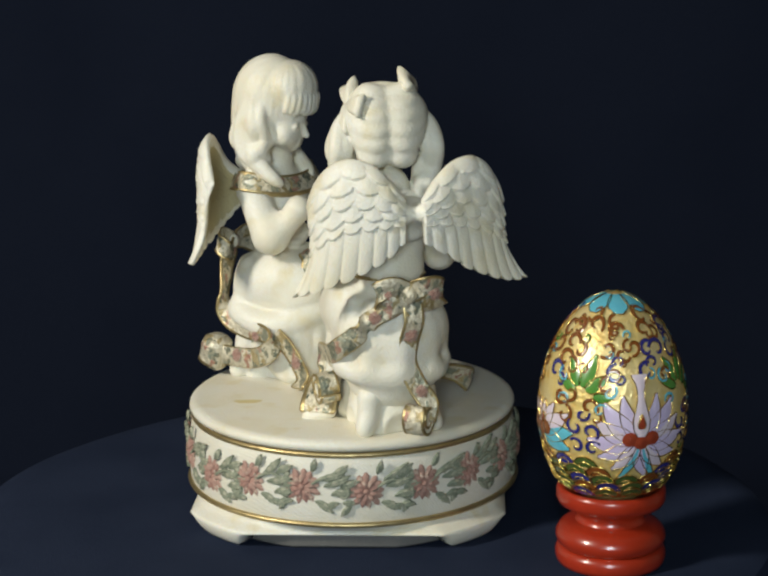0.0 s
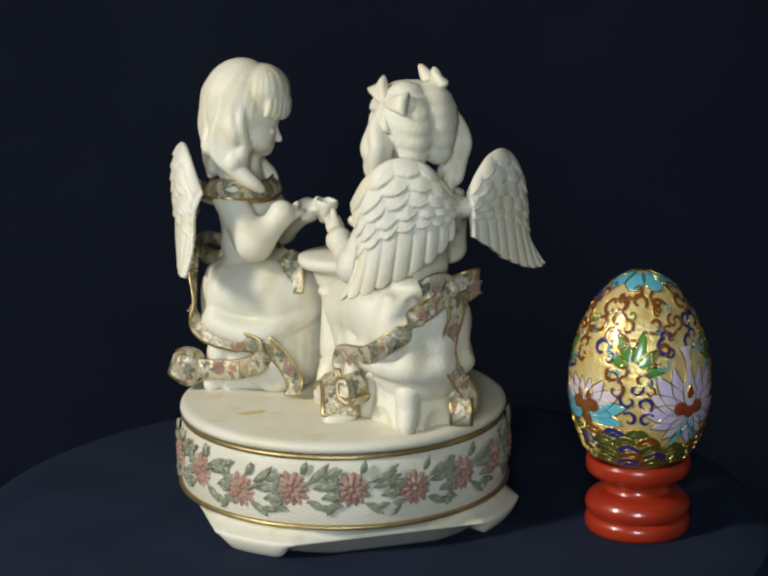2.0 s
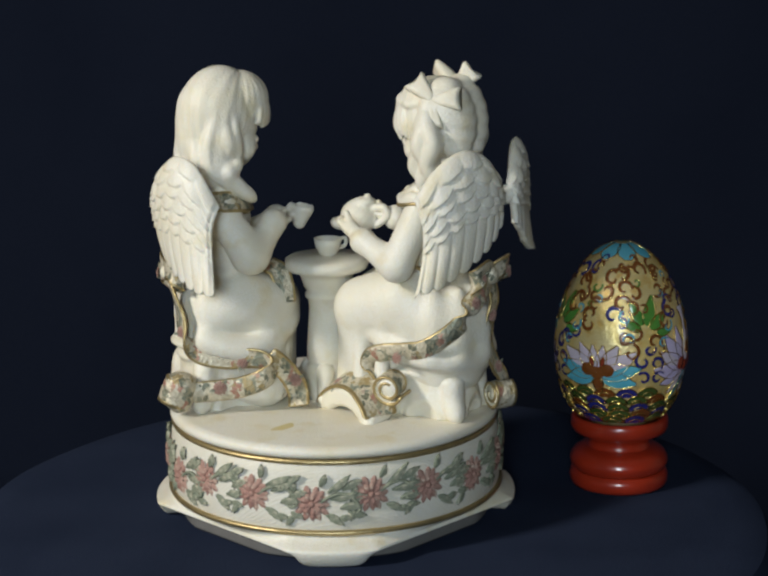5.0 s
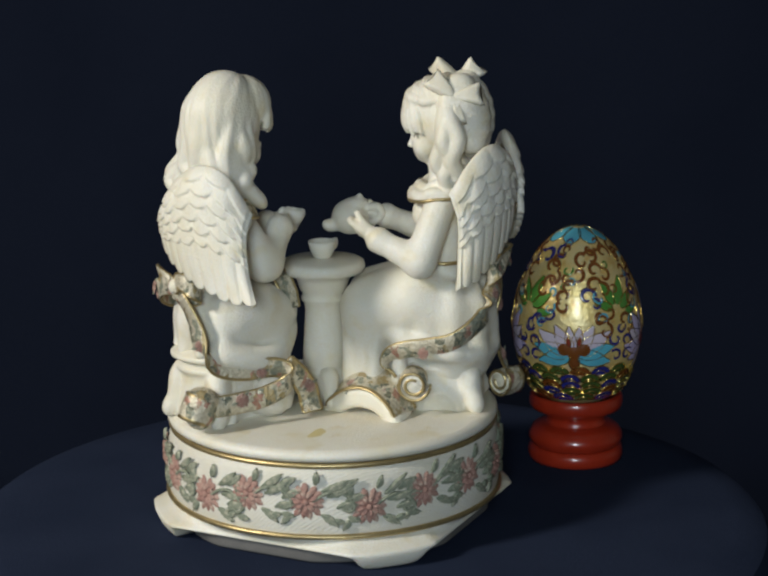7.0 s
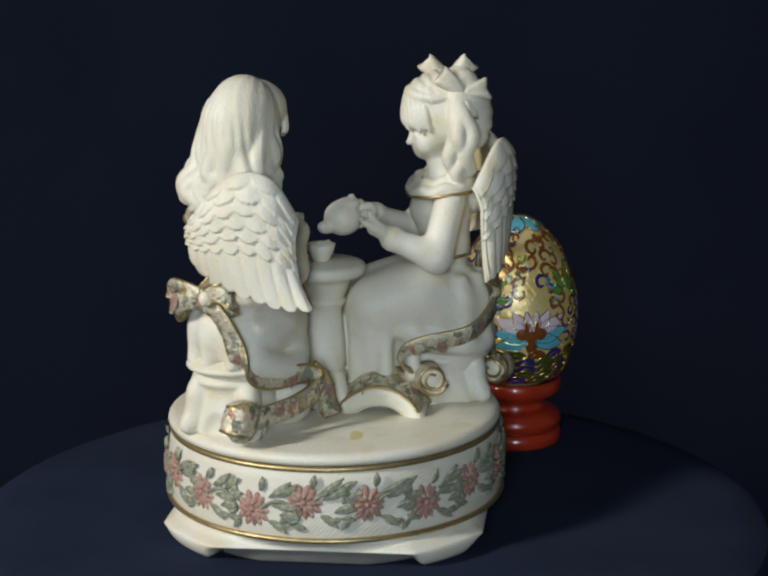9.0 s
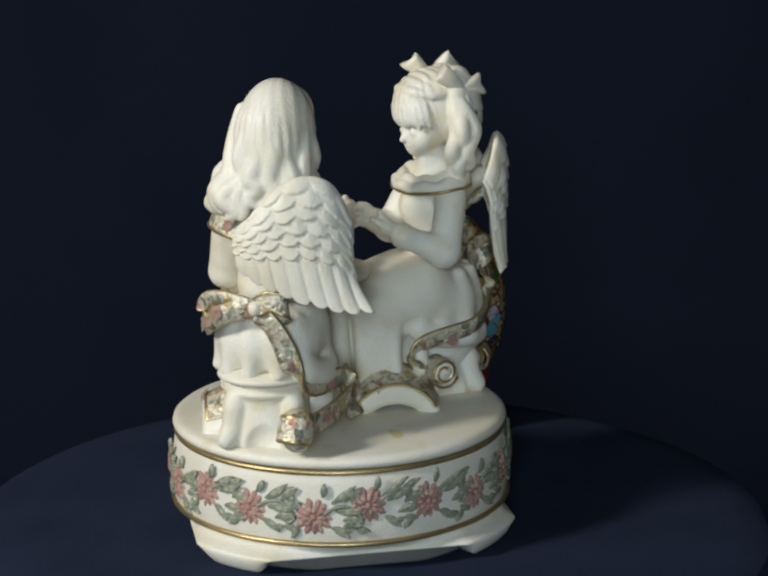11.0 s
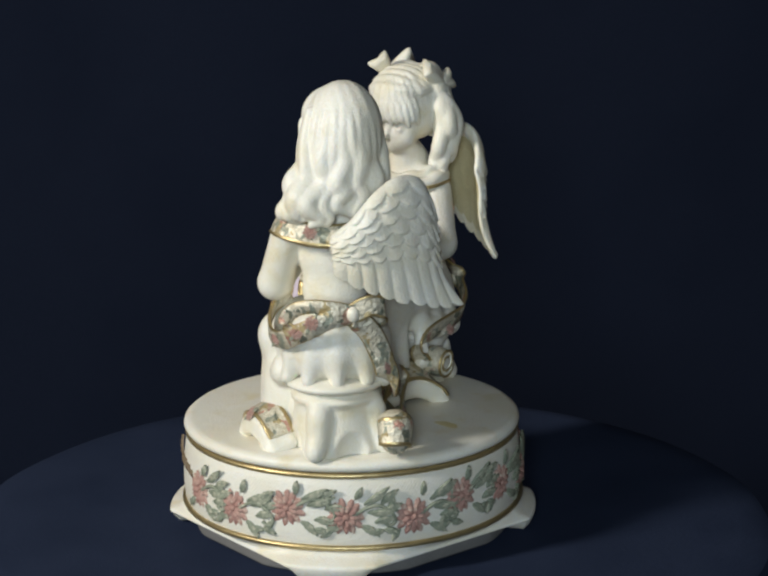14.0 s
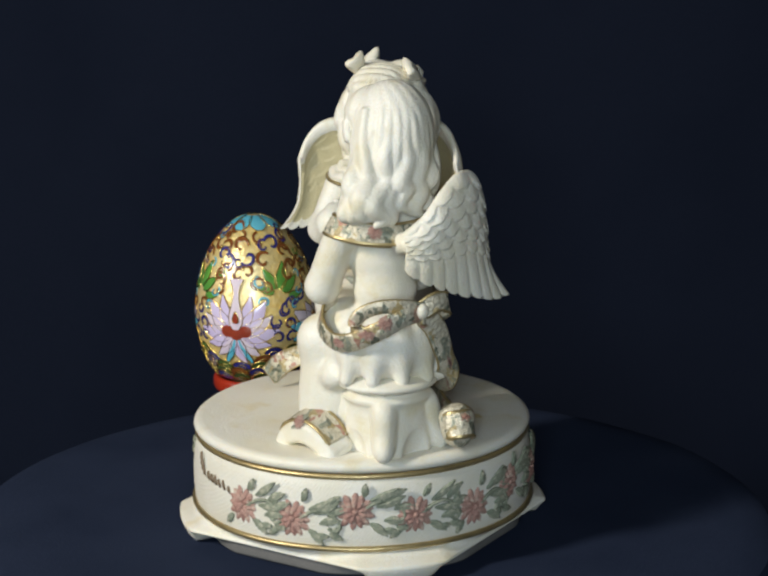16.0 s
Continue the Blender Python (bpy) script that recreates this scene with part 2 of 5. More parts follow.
# ---------------------------------------------------------------- sculpting by blended solids
class Clay:
    """Blends ellipsoids and tapered rods in a distance grid and skins the result. Millimetres."""

    def __init__(self, lo, hi, step):
        self.lo, self.step = np.array(lo, float), step
        self.n = np.ceil((np.array(hi) - self.lo) / step).astype(int) + 1
        self.d = np.full(self.n, 6.0, np.float32)

    def put(self, lo, hi, fn, k, cut=False):
        a = np.maximum(np.floor((np.array(lo) - k - self.lo) / self.step).astype(int) - 1, 0)
        b = np.minimum(np.ceil((np.array(hi) + k - self.lo) / self.step).astype(int) + 2, self.n)
        if np.any(b <= a):
            return
        ax = [self.lo[i] + self.step * np.arange(a[i], b[i]) for i in range(3)]
        p = np.stack(np.meshgrid(*ax, indexing="ij"), -1).astype(np.float32)
        e = fn(p)
        win = self.d[a[0]:b[0], a[1]:b[1], a[2]:b[2]]
        if cut:
            h = np.maximum(k - np.abs(win + e), 0) / k
            win[...] = np.maximum(win, -e) + h * h * k * 0.25
        else:
            h = np.maximum(k - np.abs(win - e), 0) / k
            win[...] = np.minimum(win, e) - h * h * k * 0.25

    def ball(self, c, r, axes=None, k=2.0, cut=False):
        c, r = np.array(c, np.float32), np.array(r, np.float32)
        ax = np.eye(3, dtype=np.float32) if axes is None else np.array(axes, np.float32)
        big = np.abs(ax.T) @ r

        def fn(p):
            q = (p - c) @ ax.T
            k0 = np.linalg.norm(q / r, axis=-1)
            k1 = np.linalg.norm(q / (r * r), axis=-1) + 1e-6
            return k0 * (k0 - 1) / k1
        self.put(c - big, c + big, fn, k, cut)

    def rod(self, a, b, ra, rb, k=2.0, cut=False):
        a, b = np.array(a, np.float32), np.array(b, np.float32)
        r = max(ra, rb)

        def fn(p):
            ba = b - a
            h = np.clip(((p - a) @ ba) / max(float(ba @ ba), 1e-6), 0, 1)
            return np.linalg.norm(p - a - h[..., None] * ba, axis=-1) - (ra + (rb - ra) * h)
        self.put(np.minimum(a, b) - r, np.maximum(a, b) + r, fn, k, cut)

    def strand(self, ctrl, k=0.8, per=5):
        """ctrl: (x, y, z, radius)."""
        p = curve_points(ctrl, per)
        for i in range(len(p) - 1):
            self.rod(p[i][:3], p[i + 1][:3], max(p[i][3], 0.3), max(p[i + 1][3], 0.3), k)

    def skin(self):
        d = self.d
        neg = d < 0
        nx, ny, nz = (m - 1 for m in self.n)
        cnt = np.zeros((nx, ny, nz), np.int8)
        for i in (0, 1):
            for j in (0, 1):
                for k in (0, 1):
                    cnt += neg[i:i + nx, j:j + ny, k:k + nz]
        act = (cnt > 0) & (cnt < 8)
        idx = np.argwhere(act)
        num = np.full((nx, ny, nz), -1, np.int64)
        num[act] = np.arange(len(idx))
        acc, wgt = np.zeros((len(idx), 3)), np.zeros(len(idx))
        corners = [(i, j, k) for i in (0, 1) for j in (0, 1) for k in (0, 1)]
        for a in range(8):
            for b in range(a + 1, 8):
                ca, cb = np.array(corners[a]), np.array(corners[b])
                if np.abs(ca - cb).sum() != 1:
                    continue
                da, db = d[tuple((idx + ca).T)].astype(float), d[tuple((idx + cb).T)].astype(float)
                hit = (da < 0) != (db < 0)
                t = np.where(hit, da / np.where(hit, da - db, 1), 0)
                acc += np.where(hit[:, None], ca + t[:, None] * (cb - ca), 0)
                wgt += hit
        verts = self.lo + self.step * (idx + acc / wgt[:, None])
        faces = []
        for ax in range(3):
            u, v = (ax + 1) % 3, (ax + 2) % 3
            sl0, sl1 = [slice(None)] * 3, [slice(None)] * 3
            sl0[ax], sl1[ax] = slice(0, -1), slice(1, None)
            n0, n1 = neg[tuple(sl0)], neg[tuple(sl1)]
            e = np.argwhere(n0 != n1)
            e = e[(e[:, u] > 0) & (e[:, v] > 0) & (e[:, u] < self.n[u] - 1) & (e[:, v] < self.n[v] - 1)]
            flip = n0[tuple(e.T)]
            du, dv = np.zeros(3, int), np.zeros(3, int)
            du[u], dv[v] = 1, 1
            q = np.stack([num[tuple((e - du - dv).T)], num[tuple((e - dv).T)], num[tuple(e.T)], num[tuple((e - du).T)]], 1)
            q[~flip] = q[~flip][:, ::-1]
            faces.append(q)
        faces = np.concatenate(faces)
        return verts, faces[(faces >= 0).all(1)]


class Body:
    """A seated figure's own axes: u to its right, v ahead, z up."""

    def __init__(self, x, y, facing):
        self.o = np.array((x, y, 0.0))
        a = radians(facing)
        self.F, self.R = np.array((math.cos(a), math.sin(a), 0)), np.array((math.sin(a), -math.cos(a), 0))
        self.axes = np.array((self.R, self.F, (0, 0, 1)))

    def at(self, u, v, z):
        return self.o + self.R * u + self.F * v + np.array((0, 0, z))


class Head:
    """A head's own axes: u to its right, v ahead, z up, turned to facing and bowed forward, in millimetres."""

    def __init__(self, centre, facing, bow, size=1.0):
        self.o, self.size = np.array(centre, float), size
        a, p = radians(facing), radians(bow)
        ahead, right = np.array((math.cos(a), math.sin(a), 0)), np.array((math.sin(a), -math.cos(a), 0))
        up = np.array((0, 0, 1.0))
        self.axes = np.array((right, ahead * math.cos(p) - up * math.sin(p), ahead * math.sin(p) + up * math.cos(p)))

    def at(self, u, v, z):
        return self.o + self.size * (self.axes[0] * u + self.axes[1] * v + self.axes[2] * z)

    def ball(self, cl, c, r, k, cut=False):
        cl.ball(self.at(*c), tuple(self.size * x for x in r), self.axes, k, cut)

    def rod(self, cl, a, b, ra, rb, k):
        cl.rod(self.at(*a), self.at(*b), ra * self.size, rb * self.size, k)

    def strand(self, cl, pts, k, per=6):
        cl.strand([(*self.at(*p[:3]), p[3] * self.size) for p in pts], k, per)

    def comb(self, cl, lo, hi, pole, lines, depth):
        """Fine combed lines that run down from a pole of the crown."""
        a = np.maximum(np.floor((np.array(lo) - cl.lo) / cl.step).astype(int), 0)
        b = np.minimum(np.ceil((np.array(hi) - cl.lo) / cl.step).astype(int), cl.n)
        ax = [cl.lo[i] + cl.step * np.arange(a[i], b[i]) for i in range(3)]
        p = (np.stack(np.meshgrid(*ax, indexing="ij"), -1) - self.o) @ self.axes.T / self.size
        u, v, z = p[..., 0] - pole[0], p[..., 1] - pole[1], p[..., 2]
        ph = np.arctan2(u, -v)
        far = np.clip((np.hypot(u, v) - 2.0) / 6.0, 0, 1)
        wave = np.sin(lines * ph + 2.2 * np.sin(3 * ph + 0.12 * z) + 0.10 * z) + 0.6 * np.sin(lines * 0.43 * ph + 1.3 + 0.16 * z)
        cl.d[a[0]:b[0], a[1]:b[1], a[2]:b[2]] += (depth * far * wave).astype(np.float32)


def face(cl, h):
    """Cheeks, chin, small nose, mouth and lowered lids."""
    h.ball(cl, (0, 1.4, -2.4), (9.4, 11.8, 12.6), 0.8)
    h.ball(cl, (0, 7.4, -10.4), (6.3, 5.6, 5.2), 3.5)
    h.ball(cl, (0, 10.6, -13.8), (2.3, 1.8, 1.8), 2.6)
    h.rod(cl, (0, 12.9, -6.4), (0, 14.5, -9.2), 0.7, 1.1, 1.4)
    h.rod(cl, (-1.4, 12.6, -11.6), (1.4, 12.6, -11.6), 0.65, 0.65, 0.6)
    h.rod(cl, (-1.0, 12.2, -12.9), (1.0, 12.2, -12.9), 0.75, 0.75, 0.6)
    for sg in (-1, 1):
        h.ball(cl, (sg * 4.2, 13.0, -6.0), (2.2, 1.2, 1.2), 1.0, True)
        h.ball(cl, (sg * 4.2, 11.7, -6.3), (1.8, 0.95, 1.1), 0.4)
        h.ball(cl, (sg * 5.0, 8.4, -10.0), (3.2, 2.8, 3.2), 3.6)


# ---------------------------------------------------------------- room
def slab(name, lo, hi, mat, label):
    bm = bmesh.new()
    bmesh.ops.create_cube(bm, size=1.0, matrix=Matrix.LocRotScale([(a + b) / 2 for a, b in zip(lo, hi)], None, [b - a for a, b in zip(lo, hi)]))
    me = bpy.data.meshes.new(name)
    bm.to_mesh(me)
    bm.free()
    me.materials.append(mat)
    return tagged(new(name, me), label, kind="structure")


def room():
    slab("floor", (-2.6, -3.2, -0.9), (2.6, 1.6, -0.8), BOARDS, "dark brown room floor")
    slab("ceiling", (-2.6, -3.2, 1.7), (2.6, 1.6, 1.8), PLASTER, "plain plaster ceiling")
    slab("wall_north", (-2.6, 1.5, -0.8), (2.6, 1.6, 1.7), PLASTER, "plain plaster wall behind the hung cloth")
    slab("wall_south", (-2.6, -3.2, -0.8), (2.6, -3.1, 1.7), PLASTER, "plain plaster wall")
    slab("wall_east", (2.5, -3.1, -0.8), (2.6, 1.5, 1.7), PLASTER, "plain plaster wall")
    slab("wall_west", (-2.6, -3.1, -0.8), (-2.5, 1.5, 1.7), PLASTER, "plain plaster wall")
    slab("table", (-0.4, -0.3, -0.8), (0.4, 0.3, -0.13), BACKCLOTH, "table covered in black navy cloth")
    # hung cloth with soft vertical folds, curving forward at its foot
    s = Stock()
    rows = []
    for j in range(40):
        t = j / 39
        z = 1.25 - 2.0 * min(t / 0.8, 1.0)
        fwd = 0.0 if t < 0.8 else 0.22 * (t - 0.8) / 0.2
        row = []
        for i in range(90):
            x = -1.6 + 3.2 * i / 89
            fold = 0.012 * math.sin(x * 9 + 0.6 * math.sin(3 * z)) + 0.006 * math.sin(x * 23 + z * 2)
            row.append(Vector((x, 0.62 - fwd + fold * (1 - t * 0.6), z + 0.004 * (1 - t))))
        rows.append(row)
    s.grid(rows)
    tagged(s.done("backdrop", BACKCLOTH), "black navy cloth hung as a backdrop", kind="structure")


room()


def turntable():
    """Round turntable under a navy cloth that falls over its edge."""
    thing = tagged(new("turntable"), "round turntable draped in dark navy cloth", "turntable")
    s = Stock()
    rows = []
    prof = [(0.0, 0.0), (40, 0.0), (80, 0.0), (110, 0.0), (126, -0.1), (133, -0.6), (137, -2.2), (139, -6), (140, -14), (142, -40), (147, -90), (152, -128)]
    for r, z in prof:
        row = []
        for k in range(180):
            a = 2 * math.pi * k / 180
            drop = max(0.0, -z / 128.0)
            rr = r + drop * 9 * math.sin(a * 14 + 0.8 * math.sin(a * 3)) + (0.9 * math.sin(a * 2 + 1) if r > 120 else 0)
            row.append(Vector((rr * math.cos(a) * MM, rr * math.sin(a) * MM, z * MM - 0.0002 + 0.00012 * math.sin(a * 9 + r * 0.2) * (r > 30))))
        rows.append(row)
    s.grid(rows[:7], closed_v=True)
    s.done("cloth_top", CLOTH, thing)
    s = Stock()
    s.grid(rows[6:], closed_v=True)
    s.done("cloth_drape", CLOTH, thing)
    return thing


TURNTABLE = turntable()

# ---------------------------------------------------------------- music box
BOX = tagged(new("music_box"), "ivory resin music box with two winged girl statues taking tea", "music box")
FEET_AT = 41.4


def music_box_base():
    band = lathe([(10, -21.8), (54.2, -21.8), (55.0, -22.6), (55.8, -25), (56.4, -29), (56.8, -34), (56.8, -39), (56.5, -43), (55.7, -45.5), (50, -46), (10, -46)], 128)
    band.done("band", IVORY_WALL, BOX)
    plate = lathe([(0.0, -16.5), (30, -16.5), (53.2, -16.5), (54.8, -16.8), (55.9, -17.7), (56.2, -18.8), (55.7, -19.9), (54.2, -20.7), (50, -21.0), (12, -21.0)], 128)
    plate.done("top_plate", IVORY, BOX, "smooth round ivory plate with a rounded edge")
    for z, r, q in ((-21.5, 54.9, 0.95), (-44.5, 56.6, 0.95)):
        s = Stock()
        s.grid([[W((r + q * math.cos(b)) * math.cos(a), (r + q * math.cos(b)) * math.sin(a), z + q * math.sin(b))
                 for b in (2 * math.pi * j / 8 for j in range(8))] for a in (2 * math.pi * k / 128 for k in range(128))], True, True)
        s.done("gold_rim", GOLD, BOX, "thin worn gold rim")
    # plinth: four flared feet with undercut lips, thin raised aprons between them, a recessed block inside

    def section(deg):
        al = ((deg - FEET_AT + 45) % 90) - 45            # from the foot's middle
        side = 45 - abs(al)
        r = min(52.6 / math.cos(radians(side)), 61.8)
        foot = 1 / (1 + math.exp((abs(al) - 11.0) * 1.1))
        return r, foot

    def sector(a0, a1, n):
        s = Stock()
        rows = []
        for i in range(n + 1):
            d = a0 + (a1 - a0) * i / n
            r, foot = section(d)
            rt = 56.2
            c, sn = math.cos(radians(d)), math.sin(radians(d))
            low = -49.7 - 5.3 * foot
            tuck = 2.0 * foot
            prof = [(rt - 5, -45.4), (rt, -45.4), (rt * 0.72 + r * 0.28 - 0.8, -46.4), (rt * 0.36 + r * 0.64 - 1.0, -47.8), (r - 0.5, -48.5), (r + 0.1, -49.0), (r, -49.4 - 0.8 * foot),
                    (r - 0.5 - 0.3 * tuck, low * 0.55 - 49.6 * 0.45), (r - 0.9 - 0.75 * tuck, low + 0.9 * foot), (r - 1.2 - tuck, low), (r - 9, low), (r - 10, -47.5)]
            rows.append([W(q * c, q * sn, h) for q, h in prof])
        s.grid(rows)
        return s
    for k in range(4):
        mid = FEET_AT + 90 * k
        sector(mid - 17, mid + 17, 30).done("foot", IVORY, BOX)
        sector(mid + 17, mid + 73, 36).done("apron", IVORY, BOX)
    # recessed block, coloured as dark as the shade under the apron
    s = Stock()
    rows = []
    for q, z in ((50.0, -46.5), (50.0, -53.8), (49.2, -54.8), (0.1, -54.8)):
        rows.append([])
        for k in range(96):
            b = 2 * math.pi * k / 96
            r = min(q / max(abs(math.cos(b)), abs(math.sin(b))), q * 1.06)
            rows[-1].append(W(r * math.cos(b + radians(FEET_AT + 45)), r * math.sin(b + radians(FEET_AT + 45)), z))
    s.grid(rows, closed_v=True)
    s.done("base_block", BASE, BOX, "recessed block under the apron, its shade put into a dark grey")


music_box_base()


def flower_mesh():
    s = Stock()

    def petal(ang, r0, r1, w, h, lift):
        rows = []
        for i in range(5):
            t = i / 4
            r = r0 + (r1 - r0) * t
            ww = w * (0.35 + 1.3 * t * (1.55 - t)) * (1.0 if i < 4 else 0.35)
            row = []
            for j in range(3):
                y = (j - 1) * ww
                zz = lift + h * math.sin(math.pi * (0.15 + 0.7 * t)) * (1.0 if j == 1 else 0.25)
                row.append(Vector(((r * math.cos(ang) - y * math.sin(ang)) * MM, (r * math.sin(ang) + y * math.cos(ang)) * MM, zz * MM)))
            rows.append(row)
        s.grid(rows)
    rng = random.Random(4)
    for k in range(13):
        petal(2 * math.pi * k / 13 + rng.uniform(-.08, .08), 1.2, 6.1 + rng.uniform(-.5, .3), 1.0, 1.5, -0.1)
    for k in range(9):
        petal(2 * math.pi * (k + .4) / 9 + rng.uniform(-.1, .1), 0.6, 4.0, 0.8, 1.5, 0.8)
    rows = []
    for i in range(4):
        b = math.pi / 2 * i / 3
        rows.append([Vector((1.1 * math.cos(b) * math.cos(a) * MM, 1.1 * math.cos(b) * math.sin(a) * MM, (1.4 + 1.0 * math.sin(b)) * MM)) for a in (2 * math.pi * k / 8 for k in range(8))])
    s.grid(rows, closed_v=True)
    return s


def leaf_mesh(L, wd, bend=0.0):
    """A long leaf with a sunk midrib, raised lobes and a bent spine."""
    s = Stock()
    rows = []
    for i in range(10):
        t = i / 9
        w = wd * math.sin(math.pi * min(0.04 + t * 0.96, 0.985)) ** 0.8 * (1.0 + 0.16 * (i % 2))
        off = bend * t * t
        rows.append([Vector((L * t * MM, (j * w + off) * MM, (0.15 + (0.95 if abs(j) == 0.5 else (0.25 if j == 0 else 0.0)) * (0.85 + 0.3 * (i % 2)) + 0.5 * math.sin(math.pi * t)) * MM)) for j in (-1, -0.5, 0, 0.5, 1)])
    s.grid(rows)
    return s


def band_pose(ang, z, spin, r=57.0):
    """A place on the band: local x along the band, y up, z outwards."""
    a = radians(ang)
    out, along, up = Vector((math.cos(a), math.sin(a), 0.0)), Vector((-math.sin(a), math.cos(a), 0.0)), Vector((0, 0, 1))
    m = Matrix((along, up, out)).transposed().to_4x4()
    return Matrix.Translation(W(r * math.cos(a), r * math.sin(a), z)) @ m @ Matrix.Rotation(radians(spin), 4, "Z")


def band_ornament():
    rng = random.Random(11)
    first, kinds = None, []
    spots = ((78, -34.3), (97.2, -35.4), (117.4, -32), (136.3, -34), (157.8, -35.2), (175, -31.6), (195, -32.6), (215, -34.6), (234, -31.8),
             (253.6, -31.6), (274.5, -32.9), (293.8, -31.9), (311.5, -31), (330, -31.4), (349, -32.6), (368, -34))
    fm = flower_mesh()
    for a, z in spots:
        if first is None:
            first = fm.done("flower", PINK, BOX, "dusky pink relief daisy")
            ob = first
        else:
            ob = new("flower", first.data)
            ob.parent = BOX
            tagged(ob, "dusky pink relief daisy")
        ob.matrix_local = band_pose(a, z, rng.uniform(0, 40), 56.5) @ Matrix.Diagonal((1, 1, 0.8, 1))
    for L, wd, bend in ((9.6, 1.25, 1.6), (7.0, 1.3, -1.2), (4.6, 1.15, 0.9)):
        ob = leaf_mesh(L, wd, bend).done("leaf", LEAF, BOX)
        kinds.append(ob)
    fresh = set()
    for i, (a, z) in enumerate(spots):
        up = 1 if i % 2 else -1
        for kind, da, dz, spin in ((0, 5.2, 3.0, 22), (0, 7.0, 1.2, 6), (1, 11.0, 3.4, 44), (1, 5.0, -3.8, -24), (1, 9.6, -2.4, 14), (2, 13.2, -4.6, -24), (2, 13.8, 1.2, 66), (2, -5.0, -4.8, 212), (2, 3.2, 5.2, 58), (2, 8.4, -5.6, -8), (1, 12.4, 0.2, 24)):
            base = kinds[kind]
            if kind not in fresh:
                fresh.add(kind)
                ob = base
            else:
                ob = new("leaf", base.data)
                ob.parent = BOX
            ob.matrix_local = band_pose(a + da * 0.95 + rng.uniform(-.7, .7), z * 0.6 - 13.2 + dz * (1.0 if up > 0 or kind else 1.1) + rng.uniform(-.5, .5), spin + rng.uniform(-14, 14), 56.3)
        s = Stock()
        pts = [W((57.2) * math.cos(radians(a + d)), 57.2 * math.sin(radians(a + d)), z + h) for d, h in ((2, 0), (6, 2.6), (10, 3.4), (13.5, 1.4), (15.5, -1.5), (13.8, -3.4), (11.6, -2.2))]
        tube(s, [Vector(p[:3]) for p in curve_points([tuple(p) for p in pts], 4)], 0.0006, 6)
        s.done("vine", LEAF, BOX)
    # unreadable script beside the flowers: plain bars
    for k, (d, h, L) in enumerate(((56.0, -29, 8.0), (59.6, -29.4, 3.0), (62.0, -29.6, 3.0), (64.4, -29.8, 3.4), (66.8, -30, 3.0), (69.4, -30.2, 3.4), (72.0, -30.6, 2.6))):
        s = leaf_mesh(L, 0.3)
        ob = s.done("script_bar", INK, BOX)
        ob.matrix_local = band_pose(d, h - 1.6, 114, 55.9)


# ---------------------------------------------------------------- egg and stand
EGG_R, EGG_MID, EGG_UP, EGG_DOWN = 23.1, -5.5, 37.8, 29.5


def egg_radius(z):
    u = (z - EGG_MID) / (EGG_UP if z > EGG_MID else EGG_DOWN)
    u = max(-1.0, min(1.0, u))
    r = EGG_R * math.sqrt(max(0.0, 1 - u * u))
    return r * (1 - 0.07 * u * u) if z > EGG_MID else r


def egg_surface():
    rows = []
    n = 56
    for i in range(n + 1):
        b = -math.pi / 2 + math.pi * i / n
        z = EGG_MID + (EGG_UP if b > 0 else EGG_DOWN) * math.sin(b)
        r = max(egg_radius(z), 0.02)
        rows.append([W(r * math.cos(a), r * math.sin(a), z) for a in (2 * math.pi * k / 96 for k in range(96))])
    s = Stock()
    s.grid(rows, closed_v=True)
    return s


EGG = tagged(new("enamel_egg"), "gilded egg with coloured cloisonne enamel flowers and scrolls", "egg")
STAND = tagged(new("egg_stand"), "turned wooden egg stand in glossy red lacquer", "egg stand")


def egg_and_stand():
    egg_surface().done("shell", EGG_GOLD, EGG)
    lathe([(0.0, -36), (10.5, -34.5), (13.8, -31.5), (15.2, -29.8), (16.6, -29.8), (17.2, -31), (17.3, -33.6), (16.6, -35.2), (14.4, -36.3), (12.2, -37.2), (10.9, -38.4), (10.7, -39.8), (11.4, -41.2), (12.6, -42.2)], 64).done("cup", LACQUER, STAND)
    lathe([(10.5, -41.0), (12.2, -41.2), (14.4, -41.9), (16.2, -43.2), (17.3, -45.2), (17.4, -46.6), (16.8, -48.2), (15.9, -49.2), (11, -49.6)], 64).done("upper_ring", LACQUER, STAND)
    lathe([(11, -49.0), (15.9, -49.2), (17.0, -50.0), (17.5, -51.6), (17.4, -53.4), (16.9, -54.8), (16.2, -55.0), (0.0, -55.0)], 64).done("lower_ring", LACQUER, STAND)


egg_and_stand()


